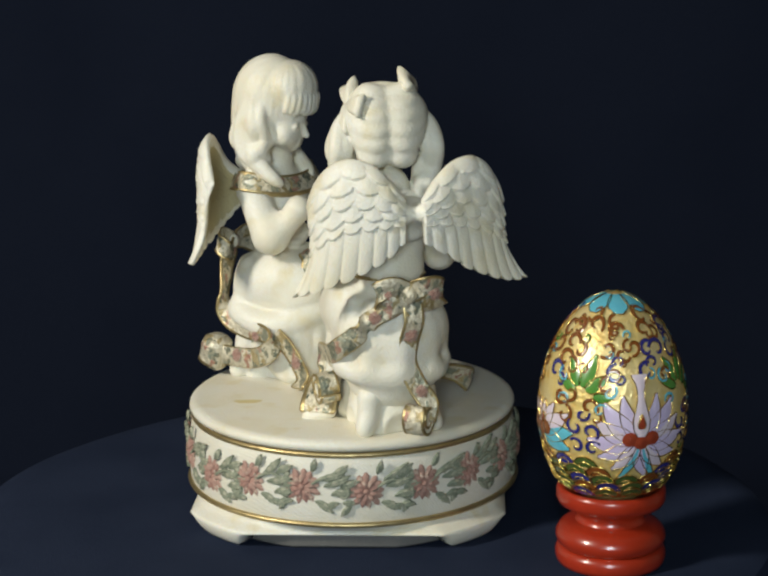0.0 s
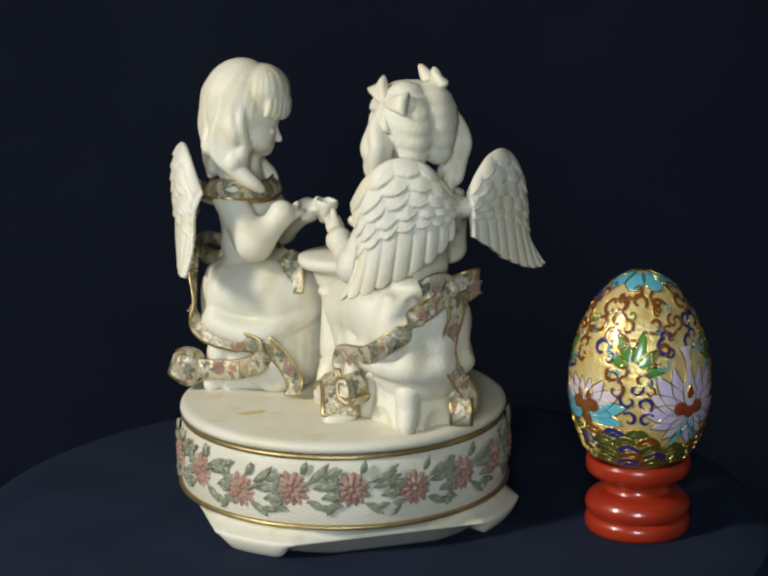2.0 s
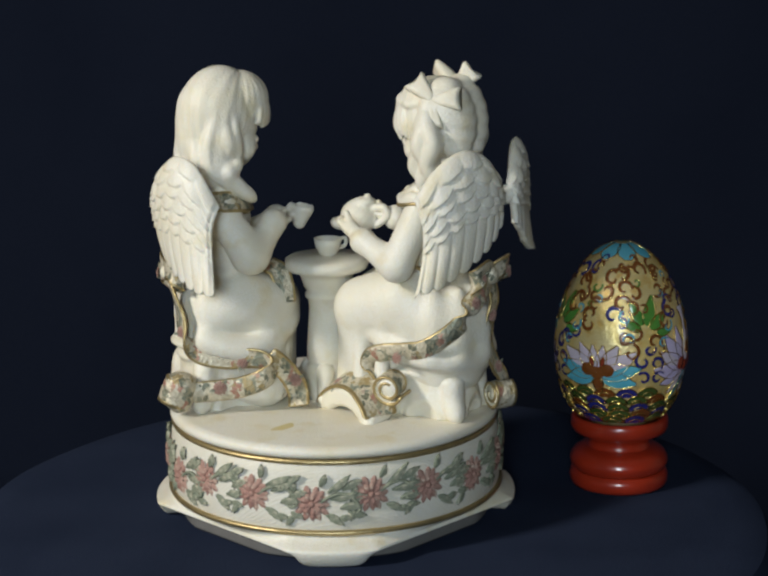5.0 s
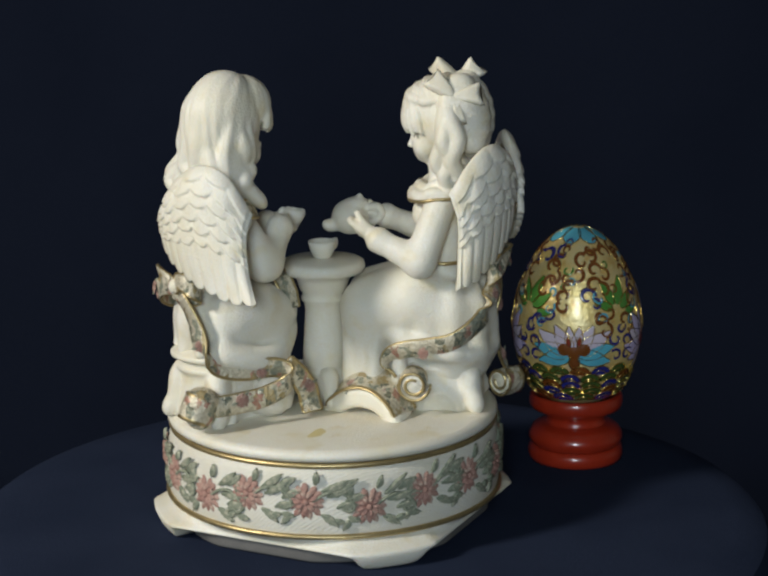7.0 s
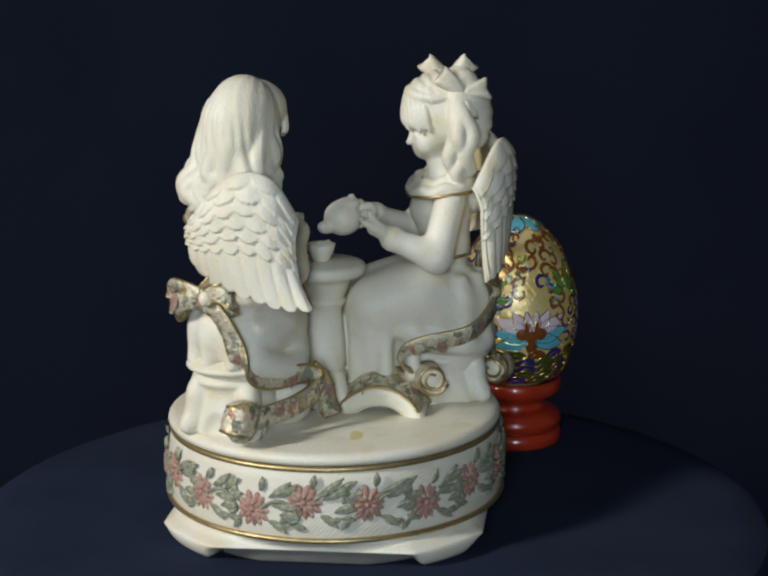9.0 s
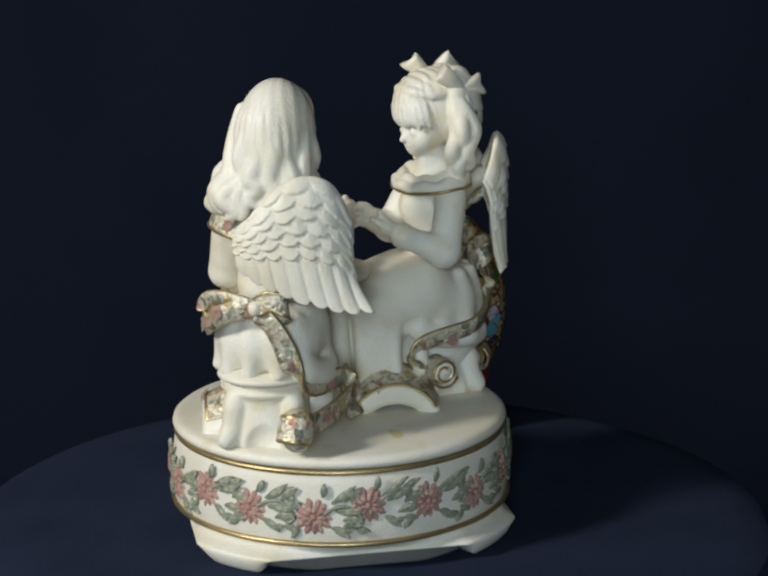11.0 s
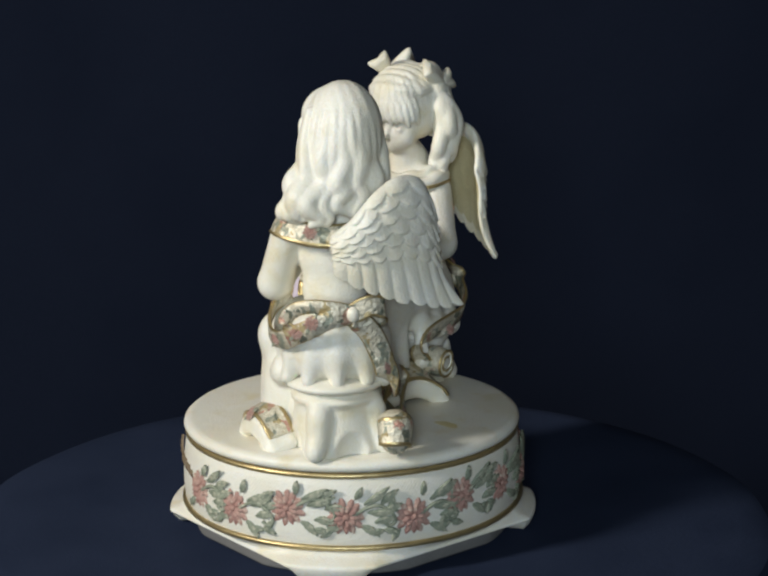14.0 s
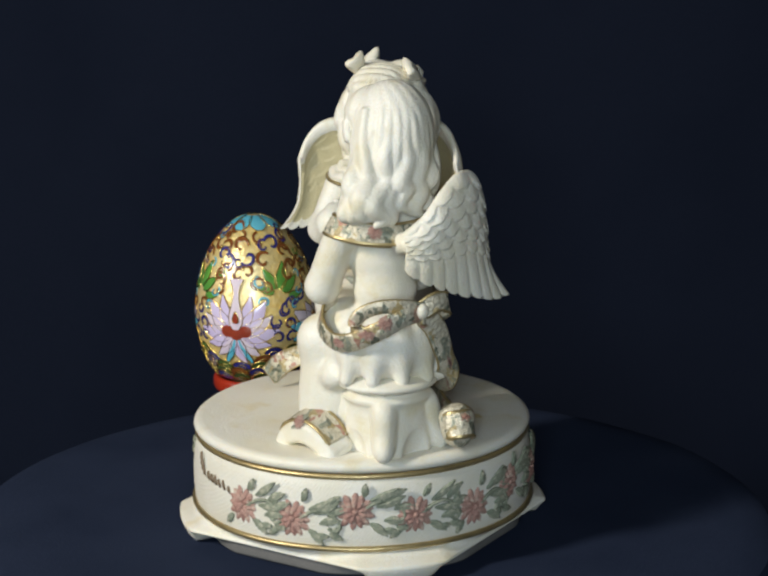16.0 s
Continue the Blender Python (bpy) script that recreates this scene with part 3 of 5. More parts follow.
# ---------------------------------------------------------------- statues
def wing(s, body, root, sgn, top, low, bow, lean, rng, tips, counts, back_mat=1):
    """A feathered wing on one side (sgn) of a body. top and low: its edges as (u, z) from the root; bow: how far it
    arches to the back; lean: how far the tip comes forward."""
    tp, lw = curve_points(top, 8), curve_points(low, 8)

    def at(a, b):
        x = a * (len(tp) - 1)
        i = min(int(x), len(tp) - 2)
        p, q = tp[i] + (tp[i + 1] - tp[i]) * (x - i), lw[i] + (lw[i + 1] - lw[i]) * (x - i)
        r = p + (q - p) * b
        v = -bow * math.sin(math.pi * min(1.0, 0.08 + 0.92 * a) ** 0.85) * (1 - 0.5 * b * b) + lean * a + 3.0 * max(0.0, 1 - b / 0.3) ** 2
        r[0] -= 3.6 * a ** 3 * math.sin(math.pi * min(1.0, b) ** 1.5)
        return body.at(root[0] + sgn * r[0], root[1] + v, root[2] + r[1])

    def frame_at(a, b):
        e = 0.02
        da = at(min(a + e, 1), b) - at(max(a - e, 0), b)
        db = at(a, min(b + e, 1.0)) - at(a, max(b - e, 0))
        al = db / np.linalg.norm(db)
        sd = da - al * (da @ al)
        sd /= np.linalg.norm(sd)
        out = np.cross(sd, al)
        if out @ body.F > 0:
            out = -out
        return al, sd, out
    # rows of scallops, then long quills, as shingles on one thick body
    jig = [[rng.uniform(-0.18, 0.18) for k in range(12)] for r in tips]

    def lap(r, a):
        x = a * counts[r] + (0.5 if r % 2 else 0.0)
        k = int(math.floor(x))
        x = 2 * (x - k) - 1 + jig[r][k % 12] * 0.5
        x = max(-1.0, min(1.0, x))
        deep = 0.075 if r < len(tips) - 1 else 0.065
        return tips[r] + jig[r][k % 12] * 0.05 - deep * (1 - math.sqrt(max(0.0, 1 - x * x * 0.96))), x

    def relief(a, b):
        prev = -0.12
        for r in range(len(tips)):
            tip, x = lap(r, a)
            if b <= tip or r == len(tips) - 1:
                t = max(0.0, min(1.0, (b - prev) / max(0.05, tip - prev)))
                if r == len(tips) - 1:
                    return 0.15 + 0.55 * t ** 0.6 + 0.75 * math.sqrt(max(0.0, 1 - x * x * 0.94)) * min(1, 0.5 + t)
                return 0.25 + 0.75 * t ** 1.4 + 0.5 * (1 - x * x)
            prev = max(prev, tip - 0.02)
    rows = []
    n, m = 96, 92
    for i in range(n + 1):
        a = i / n
        row_o, row_i = [], []
        last = lap(len(tips) - 1, a)[0]
        for j in range(m + 1):
            b = last * j / m
            al, sd, out = frame_at(a, min(b, 0.999))
            th = 2.9 * (1 - 0.76 * b) * (0.55 + 0.45 * math.sin(math.pi * min(1, a + 0.12))) + 0.3
            near = min(1.0, (j + 0.4) / 9)
            edge = math.sqrt(max(0.02, 1 - (1 - near) ** 2)) * (1.0 if a < 0.97 else 0.5)
            h = relief(a, b)
            c = at(a, min(b, 0.999))
            row_o.append(W(*(c + out * (0.3 + h) * edge)))
            row_i.append(W(*(c - out * (th - 0.22 * h) * edge)))
        rows.append(row_o + row_i[::-1])
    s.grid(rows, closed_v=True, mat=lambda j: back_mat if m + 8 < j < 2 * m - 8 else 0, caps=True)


def add_skin(s, clay, mat=0):
    v, f = clay.skin()
    o = len(s.v)
    s.v.extend(W(*p) for p in v)
    s.f.extend(tuple(int(x) + o for x in q) for q in f)
    s.m.extend([mat] * len(f))


def puff_hand(cl, b, wrist, tip, r=2.6):
    """A small mitten hand with a thumb."""
    w, t = np.array(b.at(*wrist)), np.array(b.at(*tip))
    cl.rod(w, w + (t - w) * 0.55, r * 0.85, r, 1.0)
    side = np.cross(t - w, (0, 0, 1.0))
    side /= np.linalg.norm(side)
    for k, o in enumerate((-1.5, -0.5, 0.5, 1.5)):
        a = w + (t - w) * 0.45 + side * o * r * 0.42
        cl.rod(a, t + side * o * r * 0.42 - (t - w) * 0.1 * abs(o), r * 0.52, r * 0.4, 0.6)
    cl.rod(w + (t - w) * 0.35, w + (t - w) * 0.72 + np.array((0, 0, r * 1.35)), r * 0.5, r * 0.4, 0.9)


def statue_a():
    """Long-haired girl with one wing, on a stool, holding a cup."""
    b = Body(-25.0, 28.0, -40.0)
    rng = random.Random(3)
    cl = Clay((-70, -22, -18), (22, 66, 101), 0.52)
    ax = b.axes

    def A(u, v, z):
        return b.at(u, v, z)
    # seat, hips, lap and skirts
    cl.ball(A(0, -1, 17), (17.5, 14.5, 13.0), ax, 4)
    cl.ball(A(-0.5, 7.5, 16), (14.2, 14.5, 11.8), ax, 5)
    cl.rod(A(6, 8, 20), A(2.5, 17.0, 17), 9.2, 7.8, 5)
    cl.rod(A(-7, 8, 20), A(-6, 18.6, 17), 9.5, 8.0, 5)
    cl.rod(A(-1, 15, 14), A(-1, 15.5, -10), 8.6, 7.6, 4)
    cl.rod(A(-7, 19, 14), A(-8, 18, -11), 7, 7.5, 4)
    cl.rod(A(7, 13, 12), A(8, 13, -10), 6.5, 7.0, 4)
    cl.ball(A(0, 10, -11), (14, 13, 6), ax, 4)
    cl.rod(A(-11, 9, 19), A(-16.5, 12, 17), 9.0, 7.6, 4)
    cl.rod(A(-17, 12, 15), A(-15.5, 14, -10), 6.2, 7.4, 4)
    cl.ball(A(-13.5, 11, -2), (9.5, 10, 14), ax, 4)
    for u, v in ((-20.5, 8), (-19, 18.5), (-21.8, 13)):
        cl.rod(A(u + 1.5, v, 12), A(u, v, -12), 1.2, 2.0, 3.4)
    # the over-skirt's rolled hem
    hem = [(15.0, -8, 9), (16.0, 0, 6), (14.8, 9, 4.6), (10, 15, 6.5), (3, 20.5, 10), (-6, 22, 11), (-12, 17, 8), (-15.4, 9, 6), (-16, 0, 7)]
    cl.strand([(*A(*p), 2.3) for p in hem], 4.0)
    for p, q in zip(hem[:3], hem[1:4]):
        cl.rod(A(p[0] * 1.06, p[1] * 1.04, p[2] - 4.4), A(q[0] * 1.06, q[1] * 1.04, q[2] - 4.4), 1.3, 1.3, 1.4, cut=True)
    for u, v, z0, z1 in ((3.5, 20.5, 2, -12), (-4, 21.5, 3, -12), (9, 15.5, -1, -13), (-11, 17.5, 0, -12), (0, 21.5, 2, -13)):
        cl.rod(A(u, v, z0), A(u * 1.1, v - 1.5, z1), 1.6, 2.6, 2.0)
    for k in range(7):
        a = -2.2 + 0.55 * k
        cl.rod(A(13 * math.sin(a), -13.0 * math.cos(a) * 0.95, 24), A(17.3 * math.sin(a), -14.3 * math.cos(a), 7.5), 1.2, 2.0, 4.0)
    for k in range(8):
        u = -11 + 3.1 * k
        cl.rod(A(u, 20.6 - 0.03 * u * u, 3), A(u * 1.12, 20.6 - 0.03 * u * u, -13), 0.8, 1.5, 1.2)
    cl.strand([(*A(-9.5, 6.8, 36.5), 0.9), (*A(0, 8.6, 31.8), 1.0), (*A(9.5, 6.4, 36.5), 0.9)], 1.2)
    # torso, shoulders, neck
    cl.ball(A(0, -0.5, 34), (10.2, 8.2, 9), ax, 3)
    cl.ball(A(0, 0, 45), (11.2, 9.0, 12), ax, 3)
    cl.ball(A(0, 4, 47), (8.5, 6.5, 6), ax, 3)
    cl.rod(A(-9.5, -0.5, 54), A(9.5, -0.5, 54), 5.6, 5.6, 3)
    cl.rod(A(0, 0, 54), A(0, 1.5, 68), 5.2, 4.6, 3)
    cl.rod(A(1, -7, 50), A(2, -15.5, 50.5), 4.5, 3.0, 3)
    # arms
    cl.rod(A(13, 0, 51), A(14.4, 8.6, 36.5), 5.6, 6.0, 2)
    cl.rod(A(14.2, 9.6, 36.5), A(9.5, 16.5, 44.5), 5.8, 3.8, 3)
    cl.ball(A(13, 0, 53), (5.8, 6.0, 5.5), ax, 1.5)
    cl.rod(A(9.8, 16.2, 44.5), A(9.0, 17.4, 46.3), 4.3, 4.6, 0.8)
    puff_hand(cl, b, (9.0, 17.2, 45.6), (3.6, 23.0, 46.4), 2.3)
    cl.rod(A(-14, 0, 52), A(-18.5, 5, 35), 5.2, 5.4, 2)
    cl.rod(A(-18.5, 5.5, 35), A(-8.0, 19, 44), 4.9, 3.4, 2.2)
    cl.rod(A(-8.5, 18.5, 43.6), A(-7.4, 20, 44.6), 4.2, 4.5, 0.8)
    puff_hand(cl, b, (-7.6, 20, 45), (-4.0, 26.5, 46.2), 2.5)
    cl.rod(A(-4.2, 27.5, 43.2), A(-4.2, 28.5, 47.8), 2.2, 4.0, 0.6)
    cl.ball(A(-4.2, 28.7, 49.4), (3.3, 3.3, 2.2), ax, 0.5, cut=True)
    # head bowed over the table: combed crown, rolled fringe, long waves down the back
    hd = Head((-25.9, 24.4, 82.4), -18.0, 13.0)
    bk = Head((-25.9, 24.4, 82.4), -30.0, 2.0)
    cl.ball(bk.at(0.5, -6.0, -11), (9.2, 6.0, 13.5), bk.axes, 4)
    cl.ball(bk.at(-7.5, -6.0, -15), (8.4, 5.2, 7.0), bk.axes, 3)
    hd.ball(cl, (0, -1.2, 1.0), (11.5, 13.2, 14.6), 2.0)
    for k in range(17):
        ph = radians(-100 + 200 * k / 16)
        su, cv = math.sin(ph), math.cos(ph)
        jig = rng.uniform(-1, 1)
        left, front = max(0.0, -su), max(0.0, -cv)
        su *= 0.88 if su > 0 else 1.0
        wv = 1.9 * math.sin(k * 0.9 + 0.6) + 0.5 * jig
        low = -22.6 + 2.0 * jig + 5.0 * front - 2.0 * left
        thick = 1.2 if k % 2 else 0.85
        pts = [(7.6 * su, -9.0 * cv - 0.6, 9.5, 0.7), (10.4 * su, -11.9 * cv - 0.8, 4.5, 1.1), (11.6 * su, -12.6 * cv - 0.6, -2.0, 1.5), (11.9 * su + 0.5 * wv, -12.4 * cv, -8.0, 2.1 * thick),
               (11.2 * su - 3.6 * left - 0.9 * wv, -11.0 * cv + 0.6 * wv * su - 2.4 * left, -14.0, 2.4 * thick), (10.6 * su - 8.0 * left + 1.2 * wv, -10.4 * cv + 1.5 * front - 4.4 * left, low + 5.5, 2.3 * thick),
               (10.0 * su - 8.6 * left - 0.8 * wv, -10.6 * cv + 3.0 * front - 4.4 * left, low + 1.2, 1.6 * thick), (9.2 * su - 7.2 * left + 1.4 * wv, -11.0 * cv + 4.0 * front - 3.6 * left, low - 1.2, 0.6)]
        bk.strand(cl, pts, 1.0, 7)
    for dv, dz in ((0.0, 0.0), (2.2, -1.2), (-2.0, 1.0)):       # locks brought over the shoulders
        for sg in (-1.12, 0.9):
            bk.strand(cl, [(sg * 9.6, -2.5 + dv * 0.5, 7, 1.0), (sg * 11.2, -3.6 + dv * 0.6, -2, 1.7), (sg * 11.6, -5.0 + dv, -10, 2.1), (sg * 11.6, -3.6 + dv, -17, 2.2), (sg * 11.6, 1.5 + dv, -22 + dz, 2.2), (sg * 11.0, 4.6 + dv, -24.6 + dz, 1.9), (sg * 9.8, 6.6 + dv, -26.4 + dz, 1.0)], 0.9)
    hd.ball(cl, (0.4, 5.4, 6.0), (10.6, 9.6, 9.2), 0.35)
    hd.comb(cl, (-50, 2, 68), (2, 50, 101), (1.5, 3.0), 23, 0.075)
    for k in range(13):                                   # uneven ends of the fringe
        ph = radians(-72 + 144 * k / 12)
        hd.strand(cl, [(10.0 * math.sin(ph), 6.0 + 9.0 * math.cos(ph), 5.0, 0.9), (10.5 * math.sin(ph + 0.05), 6.0 + 9.2 * math.cos(ph), 0.5, 1.0), (10.2 * math.sin(ph + 0.12), 5.6 + 8.6 * math.cos(ph), -1.0 + 0.7 * math.sin(k * 2.3) - 0.6 * abs(math.sin(ph)) ** 3, 0.5)], 0.7, 5)
    face(cl, hd)
    A = b.at
    s = Stock()
    add_skin(s, cl)
    wing(s, b, (-0.5, -16.5, 50.0), 1, ((0, 4), (6, 9.5), (12, 16.5), (19.5, 21), (27, 18.4), (31, 6)), ((0, -7), (8, -12), (16, -15.8), (25, -18.8), (33, -21), (40.5, -21.5)), 9.0, 12.0, rng, (0.12, 0.22, 0.32, 0.42, 0.52, 0.62, 1.0), (6, 6, 7, 7, 7, 8, 9))
    # gold-edged neckline and painted collar
    for mat, z, du, r in ((2, 50.6, 1.0, 0.7),):
        loop = [A((15.9 + du) * math.cos(a), -0.6 + (9.6 + du) * math.sin(a), z + 1.2 * math.cos(2 * a)) for a in (2 * math.pi * k / 40 for k in range(41))]
        tube(s, [Vector(p) for p in loop], r, 7, mat, WV)
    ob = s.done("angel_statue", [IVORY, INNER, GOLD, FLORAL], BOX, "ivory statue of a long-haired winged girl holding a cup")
    return ob


def statue_b():
    """Winged girl with two bunches tied by bows, pouring from a pot."""
    b = Body(12.5, -37.0, 101.0)
    rng = random.Random(8)
    cl = Clay((-28, -72, -18), (56, 14, 104), 0.52)
    A, ax = b.at, b.axes
    # hips, lap, skirts down to the plate
    cl.ball(A(1, 0, 16), (18.5, 16.0, 15), ax, 4)
    cl.ball(A(-1, 12.5, 18), (16.8, 18.5, 12.5), ax, 5)
    cl.rod(A(7, 10, 22), A(5, 24.5, 20), 10, 8.5, 5)
    cl.rod(A(-9, 10, 22), A(-9, 25, 19), 10, 8.5, 5)
    cl.rod(A(-8, 25, 16), A(-5, 25, -9), 9.0, 7.5, 4)
    cl.rod(A(5, 26, 16), A(5, 25, -9), 9.5, 8.5, 4)
    cl.ball(A(1.5, 17, -4), (13.5, 15, 13), ax, 5)
    cl.ball(A(1.5, 18, -12), (13.5, 15, 5.5), ax, 4)
    for u, v, z0, z1 in ((-15.5, 13, 14, -4), (-14, 22, 12, -8), (-9, 31.5, 14, -12), (-2, 35, 12, -13), (6, 34, 12, -13), (15, 16, 12, -6)):
        cl.rod(A(u, v, z0), A(u * 1.05, v + 0.4, z1), 1.6, 2.8, 2.6)
    cl.strand([(*A(-10, 20, 13), 1.6), (*A(-14, 14, 10), 2.0), (*A(-16.2, 5, 6), 2.0), (*A(-14.6, -6.5, 4.5), 1.8), (*A(-8, -12.4, 3.4), 1.7), (*A(3, -13.8, 3.0), 1.7), (*A(13.2, -10, 3.4), 1.7), (*A(16.6, 1, 5), 1.8)], 3.5)
    cl.rod(A(0.5, -1, 10), A(0.5, -1, 3), 15.6, 15.0, 3)
    for k in range(6):
        a = -1.9 + 0.65 * k
        cl.rod(A(13 * math.sin(a), -13 * math.cos(a), 26), A(17 * math.sin(a), -14.6 * math.cos(a), 6), 1.2, 2.0, 4.0)
    # torso leaning to its left
    cl.ball(A(1, -0.5, 36), (10.6, 8.6, 10), ax, 3)
    cl.ball(A(1, 0, 47), (11.4, 9.4, 12), ax, 3)
    cl.ball(A(0.5, 5.5, 48.5), (8.6, 5.8, 6), ax, 3)
    cl.rod(A(-9.5, -0.5, 55), A(10.5, -0.5, 56), 5.8, 5.8, 3)
    cl.rod(A(0, 0, 56), A(-1, 1.0, 66), 5.4, 4.8, 3)
    cl.ball(A(4, -11.0, 53), (8, 4.4, 7), ax, 2.5)
    cl.rod(A(2, -9, 54), A(0.8, -19.5, 56.5), 5.2, 3.4, 3)
    cl.rod(A(6, -9, 54), A(7.5, -20.5, 57), 4.5, 3.2, 3)
    # left arm bent at the lap, right arm out to the pot
    cl.rod(A(-13.5, 0, 53), A(-19.0, 5.5, 36), 5.2, 5.4, 2)
    cl.rod(A(-19, 6, 36), A(-16.8, 18.5, 41.5), 5.2, 3.6, 2.2)
    cl.rod(A(-16.8, 18.3, 41.4), A(-16.5, 19.6, 42.1), 4.1, 4.4, 0.8)
    puff_hand(cl, b, (-16.5, 19.6, 42.3), (-13.5, 30.0, 48.5), 2.7)
    cl.rod(A(14.5, 0, 53.5), A(18.5, 7, 38), 5.2, 5.2, 2)
    cl.rod(A(18.5, 7.5, 38), A(9.5, 21.5, 45), 5.0, 3.4, 2.2)
    cl.rod(A(10, 20.8, 44.6), A(9.2, 22.0, 45.3), 4.0, 4.3, 0.8)
    puff_hand(cl, b, (9.2, 22.0, 45.3), (5.8, 29.5, 47.5), 2.6)
    # head: parted back hair drawn to two bunches, combed fringe
    hd = Head((11.2, -36.8, 81.4), 99.0, 9.0, 0.88)

    def Hd(u, v, z):
        return hd.at(u, v, z)
    hd.ball(cl, (-4.0, -1.6, 0.0), (9.2, 12.4, 13.4), 1.6)
    hd.ball(cl, (4.0, -1.6, 0.3), (9.2, 12.4, 13.4), 0.5)
    cl.ball(A(0, -3.0, 62), (6.6, 6.0, 7.0), ax, 2)
    hd.ball(cl, (0, -1.0, 5.0), (7.0, 9.0, 9.4), 1.5)
    for sg in (-1, 1):                                    # back hair drawn to the ties
        for k in range(6):
            z0 = 11.0 - 4.2 * k
            r = math.sqrt(max(0.05, 1 - (z0 / 15.0) ** 2))
            p = [(sg * 1.3, -1.6 - 12.4 * r, z0 * 0.95), (sg * 5.5, -1.5 - 12.0 * r, z0 - 0.9), (sg * 10.0 * max(r, .55), -2.0 - 8.0 * r, z0 * 0.8 + 1.5), (sg * 12.0, -4.5, 4.5 + 0.10 * z0)]
            cl.strand([(*Hd(*q), rr) for q, rr in zip(p, (2.0, 2.7, 2.5, 1.8))], 2.2, 8)
        for k in range(6):                                # crown
            v0 = -6 + 3.4 * k
            cl.strand([(*Hd(sg * 0.6, v0, 14.2 - 0.035 * v0 * v0), 1.5), (*Hd(sg * 6.5, v0 * 0.9 - 0.5, 12.3 - 0.03 * v0 * v0), 1.8), (*Hd(sg * 11.6, v0 * 0.5 - 2, 6.8), 1.4)], 0.6, 5)
        # the hanging bunch: wavy locks
        for j, (du, dv, end) in enumerate(((0.5, -3.0, -29), (2.6, -0.6, -27), (1.2, 2.6, -28), (-1.0, -0.4, -25), (3.0, -3.2, -22))):
            w = 1.3 * (1 if j % 2 else -1)
            c = [(12.2, -4.5, 4.5, 2.2), (14.4 + du * .6, -4.0 + dv * .5, -1, 2.6), (15.2 + du + w * .4, -3.0 + dv + w, -8, 2.6), (14.0 + du - w * .4, -2.0 + dv - w, -15, 2.4),
                 (12.4 + du + w * .5, -0.6 + dv + w, -21, 2.1), (11.0 + du, 0.4 + dv - w * .6, end, 1.4), (9.6 + du, 1.4 + dv, end - 1.2, 0.8)]
            cl.strand([(*Hd(sg * q[0], q[1], q[2]), q[3]) for q in c], 0.7, 5)
    hd.ball(cl, (0, 5.2, 3.4), (11.0, 9.8, 10.4), 0.6)
    hd.comb(cl, (-6, -36, 76), (30, -20, 98), (0.0, 3.0), 24, 0.12)
    for k in range(13):                                   # uneven ends of the fringe
        ph = radians(-76 + 152 * k / 12)
        hd.strand(cl, [(10.6 * math.sin(ph), 5.2 + 9.2 * math.cos(ph), 4.0, 1.0), (11.1 * math.sin(ph - 0.05), 5.2 + 9.5 * math.cos(ph), -0.6, 1.1), (10.8 * math.sin(ph - 0.12), 4.8 + 9.0 * math.cos(ph), -3.6 + 1.0 * math.sin(k * 2.3) - 1.6 * abs(math.sin(ph)) ** 3, 0.5)], 0.7, 5)
    face(cl, hd)
    # frilled collar
    for z, r in ((57.5, 1.8), (59.8, 1.5)):
        cl.strand([(*A(0.4 + (16.4 - (z - 57) * 1.3) * math.cos(a), 0.4 + (10.8 - (z - 57) * .8) * math.sin(a), z - 2.2 * max(0, math.sin(a)) + 0.5 * math.sin(9 * a)), r) for a in (2 * math.pi * k / 30 for k in range(31))], 0.8, 2)
    s = Stock()
    add_skin(s, cl)
    rows_at, scales = (0.15, 0.27, 0.39, 0.50, 0.60, 1.0), (5, 5, 6, 6, 7, 8)
    edge_t = ((0, 4), (5, 11), (11, 15.5), (18, 16), (24, 11), (27, 2))
    edge_l = ((0, -9), (8, -14), (15, -19), (23, -22.5), (30, -24.5), (36, -24.5))
    wing(s, b, (6.5, -23.0, 57.0), 1, edge_t, edge_l, 2.0, 10.5, rng, rows_at, scales)
    edge_l2 = ((0, -9), (6, -15), (13, -19.5), (21, -23.5), (28, -26.5), (33, -28))
    wing(s, b, (0.8, -19.6, 57.5), -1, edge_t, edge_l2, 6.4, 11.5, rng, rows_at, scales)
